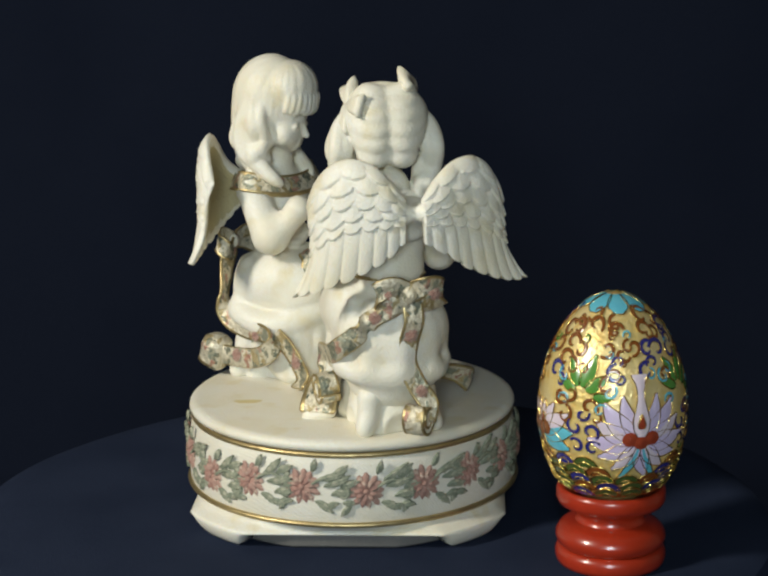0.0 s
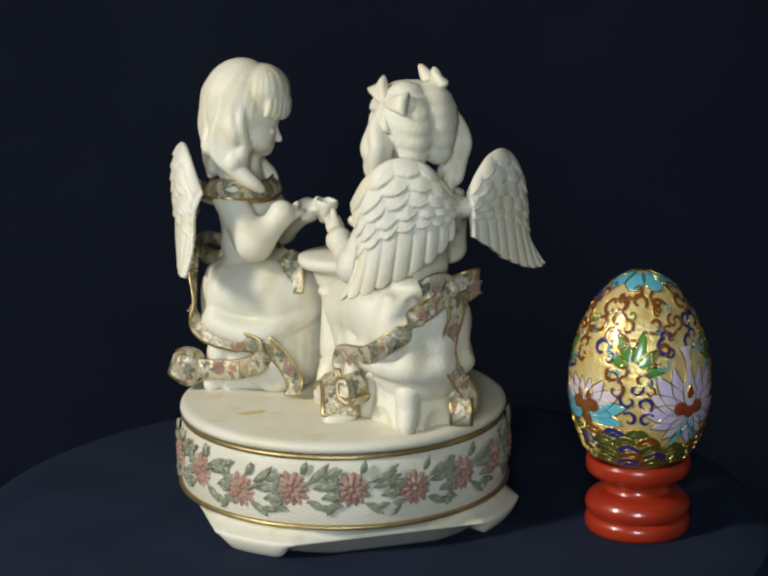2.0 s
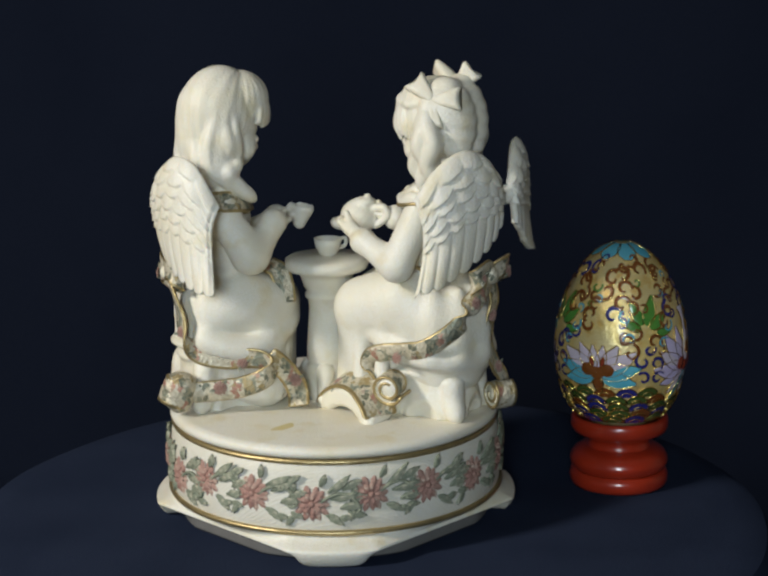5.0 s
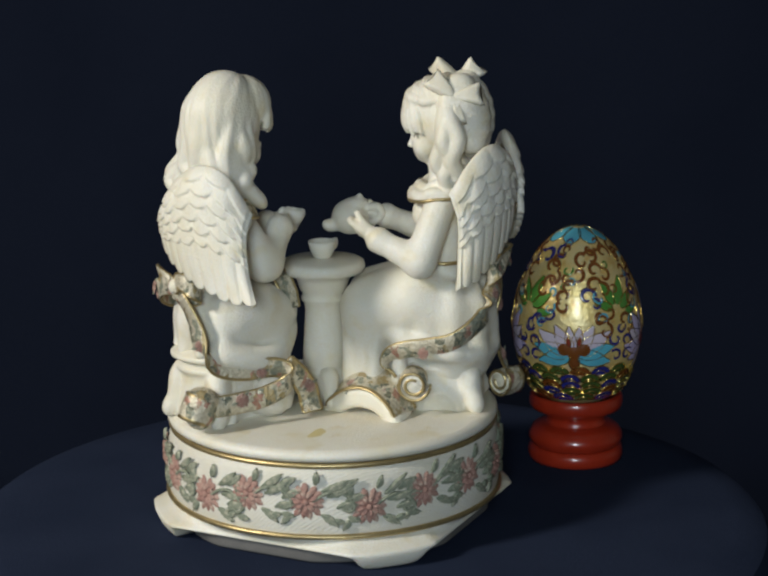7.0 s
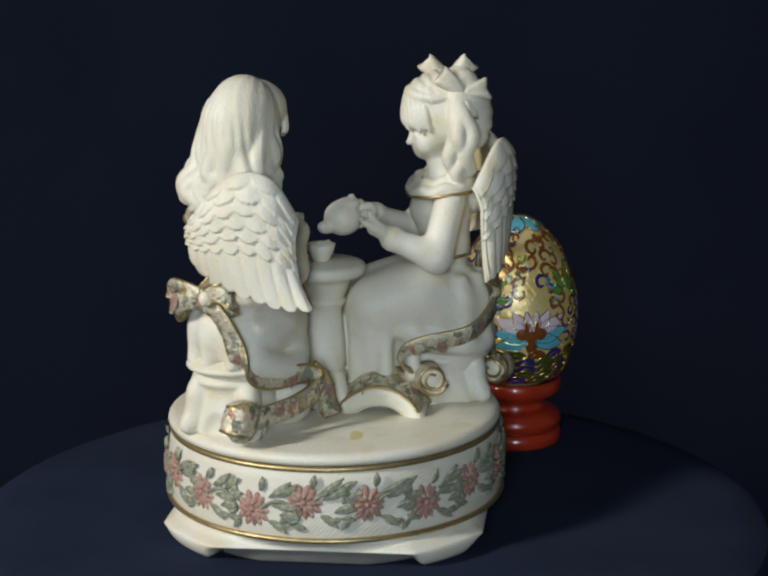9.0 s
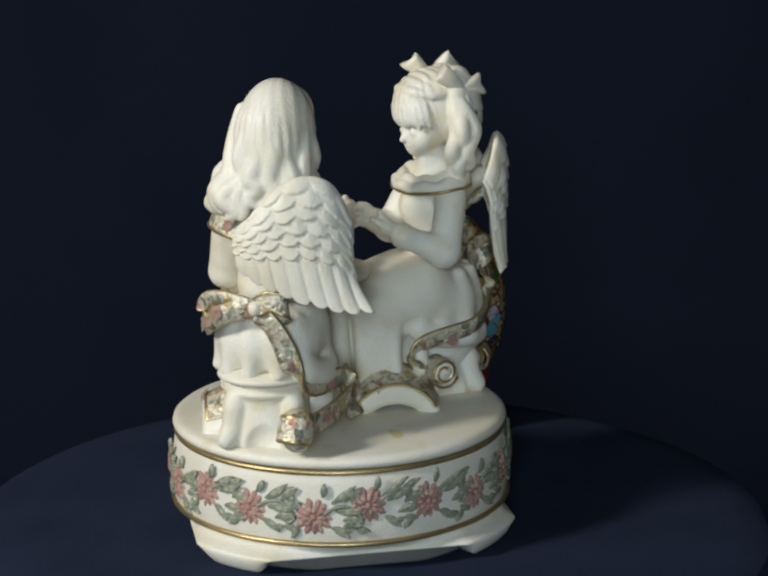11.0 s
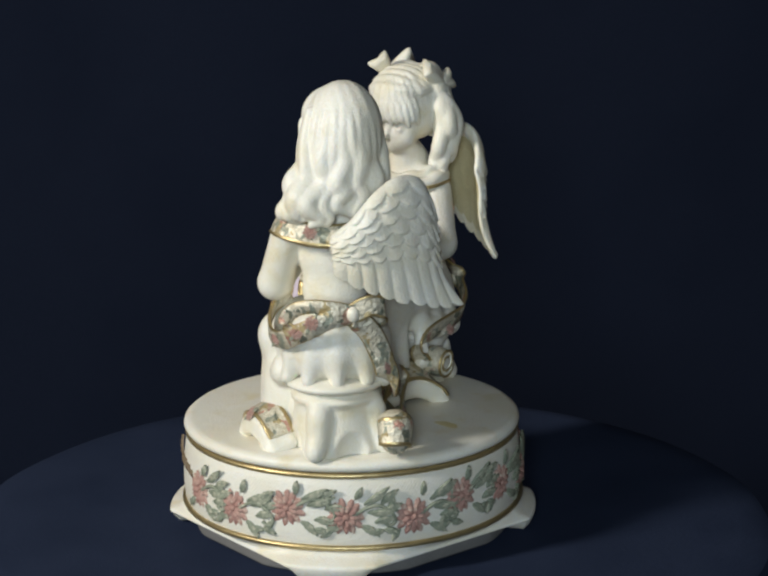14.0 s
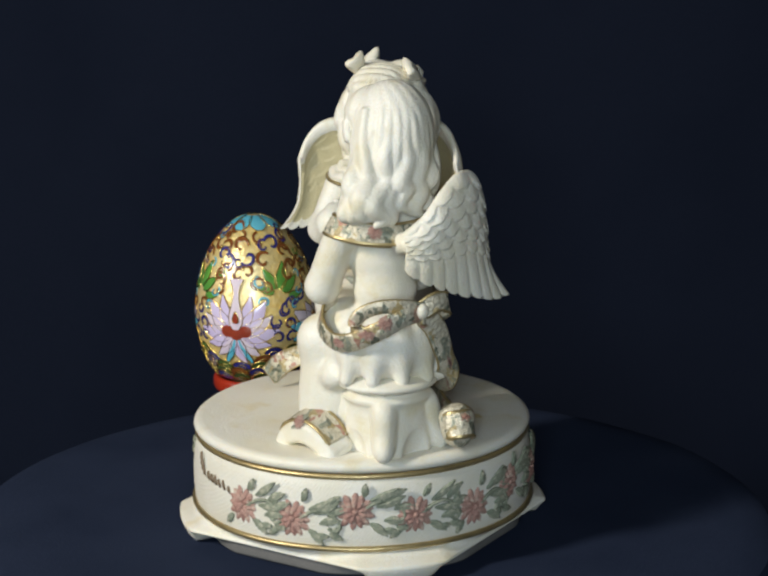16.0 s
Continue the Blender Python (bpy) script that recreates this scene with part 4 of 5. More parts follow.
    # bows on the bunches: two loops and a knot each
    for c, tips in (((1.2, -43.8, 88.6), ((0.8, -37.2, 94.0), (4.2, -51.0, 89.6), (-1.0, -46.5, 81.5))), ((20.6, -38.4, 91.0), ((18.8, -31.6, 96.4), (18.4, -45.2, 96.4), (23.5, -42.5, 83.8)))):
        c = np.array(c)
        for tip, open_end in zip(tips, (1.0, 1.0, 0.62)):
            d = (np.array(tip) - c) * 1.12
            L = np.linalg.norm(d)
            dn = d / L
            sd = np.cross(dn, c - np.array((11.2, -36.8, 84.0)))
            sd /= np.linalg.norm(sd)
            out = np.cross(sd, dn)
            rows = []
            for i in range(11):
                t = i / 10
                wdt = (1.1 + 3.0 * t ** 0.8) * (1.0 if t < 0.95 else 0.9) * open_end
                th = 0.8 + 2.2 * math.sin(math.pi * min(1.0, 0.1 + 0.8 * t)) ** 0.8 * open_end
                ring = []
                for j in range(12):
                    a = 2 * math.pi * j / 12
                    dent = 1 - 0.45 * math.exp(-(math.cos(a) / 0.35) ** 2) * min(1.0, 3 * t)
                    ring.append(W(*(c + dn * (L * t + 0.8 * t * math.cos(2 * a)) + sd * (wdt * math.cos(a)) + out * (th * dent * math.sin(a)))))
                rows.append(ring)
            s.grid(rows, closed_v=True, mat=4, caps=True)
        rows = []
        for i in range(7):
            e = -math.pi / 2 + math.pi * i / 6
            rows.append([W(c[0] + 1.8 * math.cos(e) * math.cos(a), c[1] + 1.8 * math.cos(e) * math.sin(a), c[2] + 2.0 * math.sin(e)) for a in (2 * math.pi * j / 10 for j in range(10))])
        s.grid(rows, closed_v=True, mat=4)
    for z, du, r in ((56.2, 3.0, 0.6), (33.5, -4.2, 0.7)):
        loop = [A(0.6 + (15.3 + du) * math.cos(a), 0.4 + (10.2 + du * .5) * math.sin(a), z - (2.4 * max(0, math.sin(a)) if z > 50 else 0)) for a in (2 * math.pi * k / 40 for k in range(41))]
        tube(s, [Vector(p) for p in loop], r, 6, 2, WV)
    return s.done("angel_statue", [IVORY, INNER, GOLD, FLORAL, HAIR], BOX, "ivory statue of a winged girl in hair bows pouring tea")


statue_a()
statue_b()


# ---------------------------------------------------------------- stools, table, tea things
def stool(cx, cy, turn, r, top):
    """Round stool: padded seat, waisted drum, four flared legs with arched panels between them."""
    cl = Clay((cx - r - 8, cy - r - 8, -18), (cx + r + 8, cy + r + 8, top + 4), 0.6)
    cl.ball((cx, cy, top - 1.2), (r - 0.6, r - 0.6, 3.2), None, 1)
    cl.ball((cx, cy, top - 5.6), (r - 2.4, r - 2.4, 3.6), None, 1.0)
    cl.rod((cx, cy, top - 11), (cx, cy, -14), r - 3.6, r - 2.0, 2)
    cl.ball((cx, cy, -24), (60, 60, 7.4), None, 0.3, cut=True)
    for k in range(4):
        a = radians(turn + 90 * k + 45)
        cl.ball((cx + math.cos(a) * (r + 4.4), cy + math.sin(a) * (r + 4.4), -16.5), (9.4, 9.4, 13.5 + min(0, top - 7)), None, 0.5, cut=True)
    for k in range(4):
        a = radians(turn + 90 * k)
        c, s_ = math.cos(a), math.sin(a)
        cl.strand([(cx + c * (r - 4.4), cy + s_ * (r - 4.4), top - 8, 3.0), (cx + c * (r - 3.6), cy + s_ * (r - 3.6), -5, 2.9), (cx + c * (r - 2.6), cy + s_ * (r - 2.6), -10.5, 2.7), (cx + c * (r + 0.2), cy + s_ * (r + 0.2), -14.6, 2.3)], 2.0)
    s = Stock()
    add_skin(s, cl)
    s.done("stool", IVORY, BOX)


stool(-26.0, 29.5, 115.0, 16.6, 6.5)
stool(12.5, -36.0, 240.0, 16.4, 4.0)


def tea_table():
    cx, cy = 0.5, 3.0
    lathe([(0, 32.6), (12.6, 32.6), (14.0, 31.8), (14.3, 30.0), (13.4, 28.4), (9.6, 27.4), (8.8, 25.4), (7.9, 22.5), (6.8, 20.8), (7.5, 19.9), (7.5, 18.9), (6.5, 17.8), (6.2, 15), (6.7, 8), (7.2, 1), (7.3, -3), (6.4, -4.2), (7.4, -5.2), (7.6, -6.6), (7.6, -10), (8.2, -16.5), (0, -16.5)], 48, cx, cy).done("tea_table", IVORY, BOX, "ivory pedestal table with a turned column")
    cl = Clay((cx - 22, cy - 22, -18), (cx + 22, cy + 22, 0), 0.7)
    for k in range(3):
        a = radians(215 + 120 * k)
        c, s_ = math.cos(a), math.sin(a)
        cl.strand([(cx + c * 5, cy + s_ * 5, -6, 2.6), (cx + c * 8, cy + s_ * 8, -7, 2.4), (cx + c * 10.5, cy + s_ * 10.5, -11, 1.9), (cx + c * 13, cy + s_ * 13, -15, 1.6)], 1.5)
    s = Stock()
    add_skin(s, cl)
    s.done("table_foot", IVORY, BOX)

    def cup(x, y, z, k):
        lathe([(0, z), (2.4 * k, z), (3.0 * k, z + 0.6), (4.2 * k, z + 3.4 * k), (4.6 * k, z + 5.4 * k), (4.2 * k, z + 5.6 * k), (3.7 * k, z + 4 * k), (2.2 * k, z + 1.4), (0, z + 1.1)], 28, x, y).done("cup", IVORY, BOX)
        s = Stock()
        pts = curve_points([(x + 4.0 * k, y - 1.0, z + 4.6 * k), (x + 6.4 * k, y - 2.0, z + 4.8 * k), (x + 6.2 * k, y - 1.8, z + 2.4 * k), (x + 3.4 * k, y - 0.9, z + 1.6 * k)], 5)
        tube(s, [Vector(p) for p in pts], 0.7, 6, 0, WV)
        s.done("cup_handle", IVORY, BOX)
    cup(2.2, 3.8, 32.6, 1.05)
    # pot, tilted, in the pouring hand
    cl = Clay((-4, -20, 36), (26, 16, 58), 0.55)
    cl.ball((10.8, -3.0, 45.5), (6.4, 6.4, 6.0), None, 1)
    cl.ball((11.4, -5.2, 50.6), (3.6, 3.8, 1.8), None, 1.2)
    cl.ball((11.8, -6.0, 52.4), (1.2, 1.2, 1.2), None, 0.6)
    cl.strand([(9.0, 0.6, 43.5, 2.0), (7.2, 2.4, 42.8, 1.5), (5.6, 3.6, 43.4, 1.2)], 1.2)
    cl.strand([(11.8, -8.5, 48.5, 1.1), (12.8, -12.0, 49.2, 1.1), (13.2, -13.4, 46.2, 1.1), (12.2, -9.0, 42.6, 1.1)], 0.8)
    s = Stock()
    add_skin(s, cl)
    s.done("teapot", IVORY, BOX, "small ivory teapot held tilted")


tea_table()


# ---------------------------------------------------------------- ribbons
def ribbon(name, ctrl, width=5.2, per=7, label="", under=0):
    """ctrl: (x, y, z, side x, side y, side z). A painted ribbon with raised gold edges."""
    s = Stock()
    pts = curve_points(ctrl, per)
    sect = [(-1.0, 0.0, 1), (-0.93, 0.55, 1), (-0.74, 0.30, 0), (-0.3, 0.55, 0), (0.3, 0.55, 0), (0.74, 0.30, 1), (0.93, 0.55, 1), (1.0, 0.0, 1), (0.9, -0.5, under), (0.0, -0.5, under), (-0.9, -0.5, 1)]
    rows = []
    h = width / 2
    for i, p in enumerate(pts):
        d = pts[min(i + 1, len(pts) - 1)][:3] - pts[max(i - 1, 0)][:3]
        d /= np.linalg.norm(d) + 1e-9
        sd = p[3:6] - d * (p[3:6] @ d)
        sd /= np.linalg.norm(sd) + 1e-9
        nn = np.cross(d, sd)
        ease = 1.0 if 0 < i < len(pts) - 1 else 0.9
        rows.append([W(*(p[:3] + sd * (a * h * ease) + nn * b)) for a, b, _ in sect])
    s.grid(rows, closed_v=True, mat=lambda j: sect[j][2], caps=True)
    return s.done(name, [FLORAL, GOLD, IVORY], BOX, label)


def scroll(name, c, axis, r, width, turns=1.6, start=0.0):
    """A ribbon end rolled up round an axis."""
    ax = np.array(axis, float)
    ax /= np.linalg.norm(ax)
    e1 = np.cross(ax, (0, 0, 1.0))
    if np.linalg.norm(e1) < 1e-3:
        e1 = np.array((1.0, 0, 0))
    e1 /= np.linalg.norm(e1)
    e2 = np.cross(ax, e1)
    n = int(turns * 9)
    ctrl = []
    for k in range(n + 1):
        a = radians(start) + 2 * math.pi * turns * k / n
        rr = r * (1 - 0.68 * k / n)
        q = np.array(c) + e1 * (rr * math.cos(a)) + e2 * (rr * math.sin(a))
        ctrl.append((*q, *ax))
    core = Stock()
    h = width * 0.5
    rows = [[W(*(np.array(c) + ax * v + e1 * (q * math.cos(a)) + e2 * (q * math.sin(a)))) for a in (2 * math.pi * k / 20 for k in range(20))]
            for v, q in ((-h + 0.7, 0.1), (-h + 0.7, 0.62 * r), (h - 0.7, 0.62 * r), (h - 0.7, 0.1))]
    core.grid(rows, closed_v=True)
    core.done("scroll_core", IVORY, BOX)
    return ribbon(name, ctrl, width, 2, under=2)


def wave_base(ctrl, r):
    """Solid resin under a ribbon's arch."""
    pts = curve_points(ctrl, 4)
    every = np.array([p[:3] for p in pts])
    lo, hi = every.min(0) - r - 2, every.max(0) + r + 2
    lo[2] = -19.0
    cl = Clay(lo, hi, 0.7)
    for p in pts:
        sd = np.array(p[3:6], float)
        sd /= np.linalg.norm(sd)
        if p[2] > -13.0:
            for drop in (3.0, 6.0):
                c = np.array((p[0], p[1], max(p[2] - drop, -16.0)))
                cl.rod(c - sd * r, c + sd * r, 1.6, 1.6, 2.0)
    s = Stock()
    add_skin(s, cl)
    s.done("ribbon_base", IVORY, BOX)


def ribbons():
    # collar of the long-haired girl
    b = Body(-25.0, 28.0, -40.0)
    ring = []
    for k in range(25):
        a = 2 * math.pi * k / 24
        u, v = 17.8 * math.cos(a), -0.6 + (10.2 if math.sin(a) > 0 else 11.4) * math.sin(a)
        ring.append((*b.at(u, v, 54.2 + 1.2 * math.cos(2 * a)), *(b.R * (-0.55 * math.cos(a)) + b.F * (-0.55 * math.sin(a)) + np.array((0, 0, 1.0)))))
    ribbon("collar", ring, 7.4, 4)
    # the sash and bow at the back of the pouring girl
    k = np.array((19.0, -52.5, 30.5))
    for dx, dy in ((-1, 0), (1, 0.15)):
        ribbon("bow_loop", [(k[0], k[1], k[2], 0, -.3, 1), (k[0] + dx * 5, k[1] - 2.6, k[2] + 3.0, 0, -.3, 1), (k[0] + dx * 9.5, k[1] - 1.0 + dx * 2, k[2] + 1.6, 0, -.2, 1),
                            (k[0] + dx * 9.0, k[1] + 2 + dx * 2, k[2] - 2.2, 0, -.2, 1), (k[0] + dx * 4, k[1] + .6, k[2] - 2.6, 0, -.2, 1), (k[0], k[1], k[2] - .6, 0, -.2, 1)], 7.0)
    cl = Clay(k - 5, k + 5, 0.5)
    cl.ball(k + np.array((0, -1.0, 0)), (2.4, 2.2, 3.0))
    s = Stock()
    add_skin(s, cl)
    s.done("bow_knot", FLORAL, BOX)
    ribbon("bow_tail", [(19.5, -52.4, 29, 1, .2, 0), (20.2, -53.4, 22, 1, .3, .1), (18.6, -52.6, 15, 1, .3, -.1), (18.0, -52.4, 8, 1, .3, -.2), (21.5, -52.8, 0, 1, .3, .1), (24.6, -53.6, -5, 1, .3, .2), (23.8, -55.2, -10.5, 1, .3, 0)], 6.8)
    scroll("ribbon_scroll", (21.5, -54.8, -9.6), (0.9, -0.4, 0.0), 5.6, 7.6, 1.7, -60)
    ribbon("bow_tail", [(18.0, -53, 29.0, .6, .2, .7), (12, -54.4, 26, .6, .2, .8), (6.5, -54.0, 22.4, .6, .1, .8), (2, -53.8, 17.5, .5, -.2, .8), (-3.6, -50, 12.6, .2, -.4, .9), (-6.5, -45, 9.4, -.2, -.3, .9), (-7.6, -38, 7.8, -.3, 0, .9),
                        (-8.8, -31, 6.6, -.3, 0, .9), (-9.0, -26, 4.6, -.4, 0, .8), (-8.0, -23.6, 0.5, -.6, 0, .5), (-7.4, -26, -3.6, -.7, -.2, .4)], 6.6, 8)
    scroll("ribbon_scroll", (-8.2, -33.0, -4.6), (0.93, 0.25, 0.1), 5.6, 7.4, 1.8, 20)
    # wave of ribbon lying on the plate before the skirt
    wave = [(-5.0, -2.0, -14.4, .9, -.1, .3), (-6.0, -5, -10.0, .9, -.1, .35), (-7.2, -10, -6.2, .9, -.1, .4), (-8.0, -16, -4.6, .9, -.1, .4), (-9.0, -22, -5.6, .9, -.1, .4), (-10.4, -27.5, -9.6, .9, -.1, .35), (-11.4, -31, -14.6, .9, -.1, .3)]
    ribbon("ribbon_wave", wave, 13.0)
    wave_base(wave, 3.6)
    ribbon("ribbon_end", [(23.0, -19.0, -2.0, .3, -.5, .8), (29.0, -16.5, -4.5, .3, -.5, .8), (34.5, -14.0, -6.0, .3, -.5, .8), (38.5, -10.5, -8.4, .2, -.4, .9), (40.5, -6.0, -11.8, 0, -.3, 1)], 8.0)
    # the long-haired girl's sash: bow, swag and two tails
    k = np.array((-42.2, 36.0, 30.0))
    ribbon("bow_loop", [(k[0], k[1], k[2], .1, .1, 1), (k[0] - 3.4, k[1] - 3.6, k[2] + 2.6, .1, .1, 1), (k[0] - 4.4, k[1] - 8.2, k[2] + 1.2, .1, .1, 1), (k[0] - 1.6, k[1] - 9.4, k[2] - 1.6, .1, .1, 1), (k[0] - 0.4, k[1] - 5, k[2] - 2.6, .1, .1, 1), (k[0], k[1], k[2] - 1, .1, .1, 1)], 6.6)
    cl = Clay(k - 5, k + 5, 0.5)
    cl.ball(k, (2.2, 2.2, 2.6))
    s = Stock()
    add_skin(s, cl)
    s.done("bow_knot", IVORY, BOX)
    ribbon("sash", [(k[0], k[1], k[2], .2, .3, 1), (-39.0, 42.0, 29.0, .2, .3, 1), (-35.5, 45.8, 26.6, .1, .3, 1), (-30.0, 48.0, 23.6, .1, .3, 1), (-23.0, 48.4, 20.8, 0, .3, 1), (-16.5, 46.6, 20.6, -.2, .3, 1), (-10.8, 43.0, 23.6, -.3, .2, 1), (-9.0, 38.4, 28.0, -.4, 0, 1), (-11.5, 34.4, 30.6, -.5, -.2, .6)], 6.2)
    ribbon("bow_loop", [(k[0], k[1], k[2] + .5, .2, .3, 1), (-38.5, 42.4, 32.4, .2, .3, 1), (-33.5, 46.6, 32.6, .1, .3, 1), (-28.5, 49.0, 30.4, .1, .3, 1), (-26.5, 49.4, 26.6, 0, .3, 1), (-30.0, 48.2, 23.8, 0, .3, 1)], 4.6)
    ribbon("sash_end", [(-15, 15.5, 30.6, .87, -.48, .1), (-13.6, 12.0, 28.8, .87, -.48, .1), (-14.0, 9.2, 24.0, .87, -.48, .1), (-14.8, 7.8, 18.6, .87, -.48, .1)], 7.4)
    ribbon("bow_tail", [(-42.5, 35, 28.5, .5, .8, 0), (-44.0, 31.0, 24.0, .5, .8, .2), (-44.6, 27.6, 17.5, .4, .9, .3), (-45.2, 25.2, 10.5, .2, .7, .6), (-43.0, 21.0, 5.0, .1, .4, .9), (-37, 14.6, 2.6, -.2, .2, 1), (-30.5, 7.6, 2.6, -.3, .1, 1),
                        (-27.4, 3.6, 0.4, -.4, 0, .9), (-29.6, 3.8, -3.6, -.2, 0, 1), (-35.0, 9.4, -6.6, 0, 0, 1), (-41.4, 15.8, -7.6, 0, 0, 1), (-46.5, 21.0, -8.0, 0, 0, 1)], 7.2, 8)
    scroll("ribbon_scroll", (-49.0, 25.5, -8.2), (0.3, -0.25, 0.9), 5.4, 9.0, 1.8, 200)
    cl = Clay((-60, 14, -20), (-38, 38, 4), 0.6)
    cl.ball((-48.6, 25.2, -8.6), (5.2, 5.2, 6.6), None, 1)
    cl.ball((-48.0, 24.6, -5.0), (5.2, 5.2, 3.2), None, 3)
    s = Stock()
    add_skin(s, cl)
    s.done("scroll_core", FLORAL, BOX)
    ribbon("ribbon_wave", [(-26.5, 5.0, 3.0, .2, -.3, .9), (-22.0, 3.0, -1.5, .3, -.5, .8), (-18.6, 1.2, -7.0, .4, -.6, .6), (-17.0, 0.8, -11.6, .5, -.6, .4), (-19.0, -1.2, -14.8, .6, -.7, .2)], 7.4)
    wave = [(-17.0, 44.2, -12.2, .25, .85, -.3), (-13.0, 43.8, -8.0, .25, .85, -.35), (-8.0, 43.0, -5.6, .3, .85, -.4), (-2.5, 41.4, -6.0, .35, .85, -.4), (2.0, 39.2, -8.8, .4, .85, -.35), (5.0, 37.4, -13.2, .45, .85, -.3)]
    ribbon("ribbon_wave", wave, 9.0)
    wave_base(wave, 3.0)


ribbons()
band_ornament()


def ribbon_roses():
    """Small raised roses with a pair of leaves on the ribbons and the collar."""
    rose = flower_mesh()
    first, sprig = None, None
    rng = random.Random(5)
    for x, y, z, nx, ny, nz, k in ((-30.5, 48.8, 24.8, -.35, .9, .2, .62), (-35.8, 47.2, 28.0, -.5, .8, .2, .6), (-20.5, 48.8, 21.0, 0, 1, .1, .55), (-29.5, 41.6, 54.4, -.4, .85, .3, .6), (-40.5, 27.0, 54.0, -.9, .2, .3, .5),
                                   (19.0, -53.8, 17.6, 0, -1, .1, .62), (22.4, -54.0, -1.0, 0, -1, .1, .55), (8.0, -56.0, 23.6, -.1, -1, .2, .55), (26.8, -54.5, 31.0, .3, -.9, .2, .55), (11.2, -55.6, 31.2, -.3, -.9, .2, .55),
                                   (-10.2, -37.0, 6.0, -1, 0, .2, .5), (-46.2, 25.2, 12.0, -.9, -.3, .2, .55), (-40.8, 13.6, -6.4, -.7, -.7, .2, .62), (-33.8, 9.8, 1.4, -.7, -.7, .2, .5), (-19.4, -0.6, -6.0, -.6, -.75, .2, .55), (-11.0, -12.0, -7.0, -.8, 0, .6, .6), (-12.6, -23.0, -8.0, -.8, -.1, .6, .55), (-4.0, 46.6, -7.2, .3, .8, .5, .6)):
        q = Vector((nx, ny, nz)).to_track_quat("Z", "Y").to_matrix().to_4x4()
        m = Matrix.Translation(W(x, y, z)) @ q @ Matrix.Translation((0, 0, -0.0004)) @ Matrix.Scale(k * 0.68, 4)
        if first is None:
            first = rose.done("rose", PINK, BOX, "small raised pink rose")
            sprig = leaf_mesh(6.0, 1.3).done("rose_leaf", LEAF, BOX)
            ob, lf = first, [sprig, new("rose_leaf", sprig.data)]
        else:
            ob, lf = new("rose", first.data), [new("rose_leaf", sprig.data), new("rose_leaf", sprig.data)]
        tagged(ob, "small raised pink rose")
        ob.parent, ob.matrix_local = BOX, m
        for a, o in zip((rng.uniform(20, 70), rng.uniform(190, 250)), lf):
            o.parent = BOX
            o.matrix_local = m @ Matrix.Rotation(radians(a), 4, "Z") @ Matrix.Translation((0.003, 0, -0.0004))


ribbon_roses()


def stain():
    rows = []
    for i in range(5):
        r = i / 4
        rows.append([W(-35.4 + 4.6 * r * math.cos(a) * (1 + 0.2 * math.sin(3 * a)), -10.2 + 2.6 * r * math.sin(a) * (1 + 0.25 * math.cos(2 * a)), -16.5 + 0.12 - 0.1 * r) for a in (2 * math.pi * k / 20 for k in range(20))])
    s = Stock()
    s.grid(rows, closed_v=True)
    s.done("glue_stain", STAIN, BOX)


stain()


# ---------------------------------------------------------------- enamel on the egg
def on_egg(az, z, h=0.0):
    r = egg_radius(z) + h
    up = h * max(-0.8, min(1.0, (z - EGG_MID) / 40.0))
    a = radians(az)
    return W(r * math.cos(a), r * math.sin(a), z + up)


def local_on_egg(az0, z0):
    """From millimetres round a spot on the shell to the shell."""
    def conv(x, y, h):
        z = max(min(z0 + y, EGG_MID + EGG_UP - 0.4), EGG_MID - EGG_DOWN + 0.6)
        return on_egg(az0 + math.degrees(x / max(egg_radius(z), 3.0)), z, h)
    return conv


def egg_petal(conv, x, y, ang, L, wd, mat, parent, name="petal", bend=0.0, blunt=0.75):
    s = Stock()
    a = radians(ang)
    rows, left, right = [], [], []
    n = 9
    for i in range(n + 1):
        t = i / n
        w = wd * 0.5 * max(0.04, math.sin(math.pi * min(0.97, 0.06 + 0.94 * t ** blunt))) ** 0.75
        aa = a + bend * t
        cx, cy = x + L * t * math.cos(a + bend * t * 0.5), y + L * t * math.sin(a + bend * t * 0.5)
        row = []
        for j in range(5):
            o = (j - 2) / 2 * w
            row.append(conv(cx - o * math.sin(aa), cy + o * math.cos(aa), 0.22 + 0.16 * (1 - ((j - 2) / 2) ** 2)))
        rows.append(row)
        left.append(row[0])
        right.append(row[-1])
    s.grid(rows)
    tube(s, left + right[::-1], 0.00024, 4, 1)
    return s.done(name, [mat, WIRE], parent)


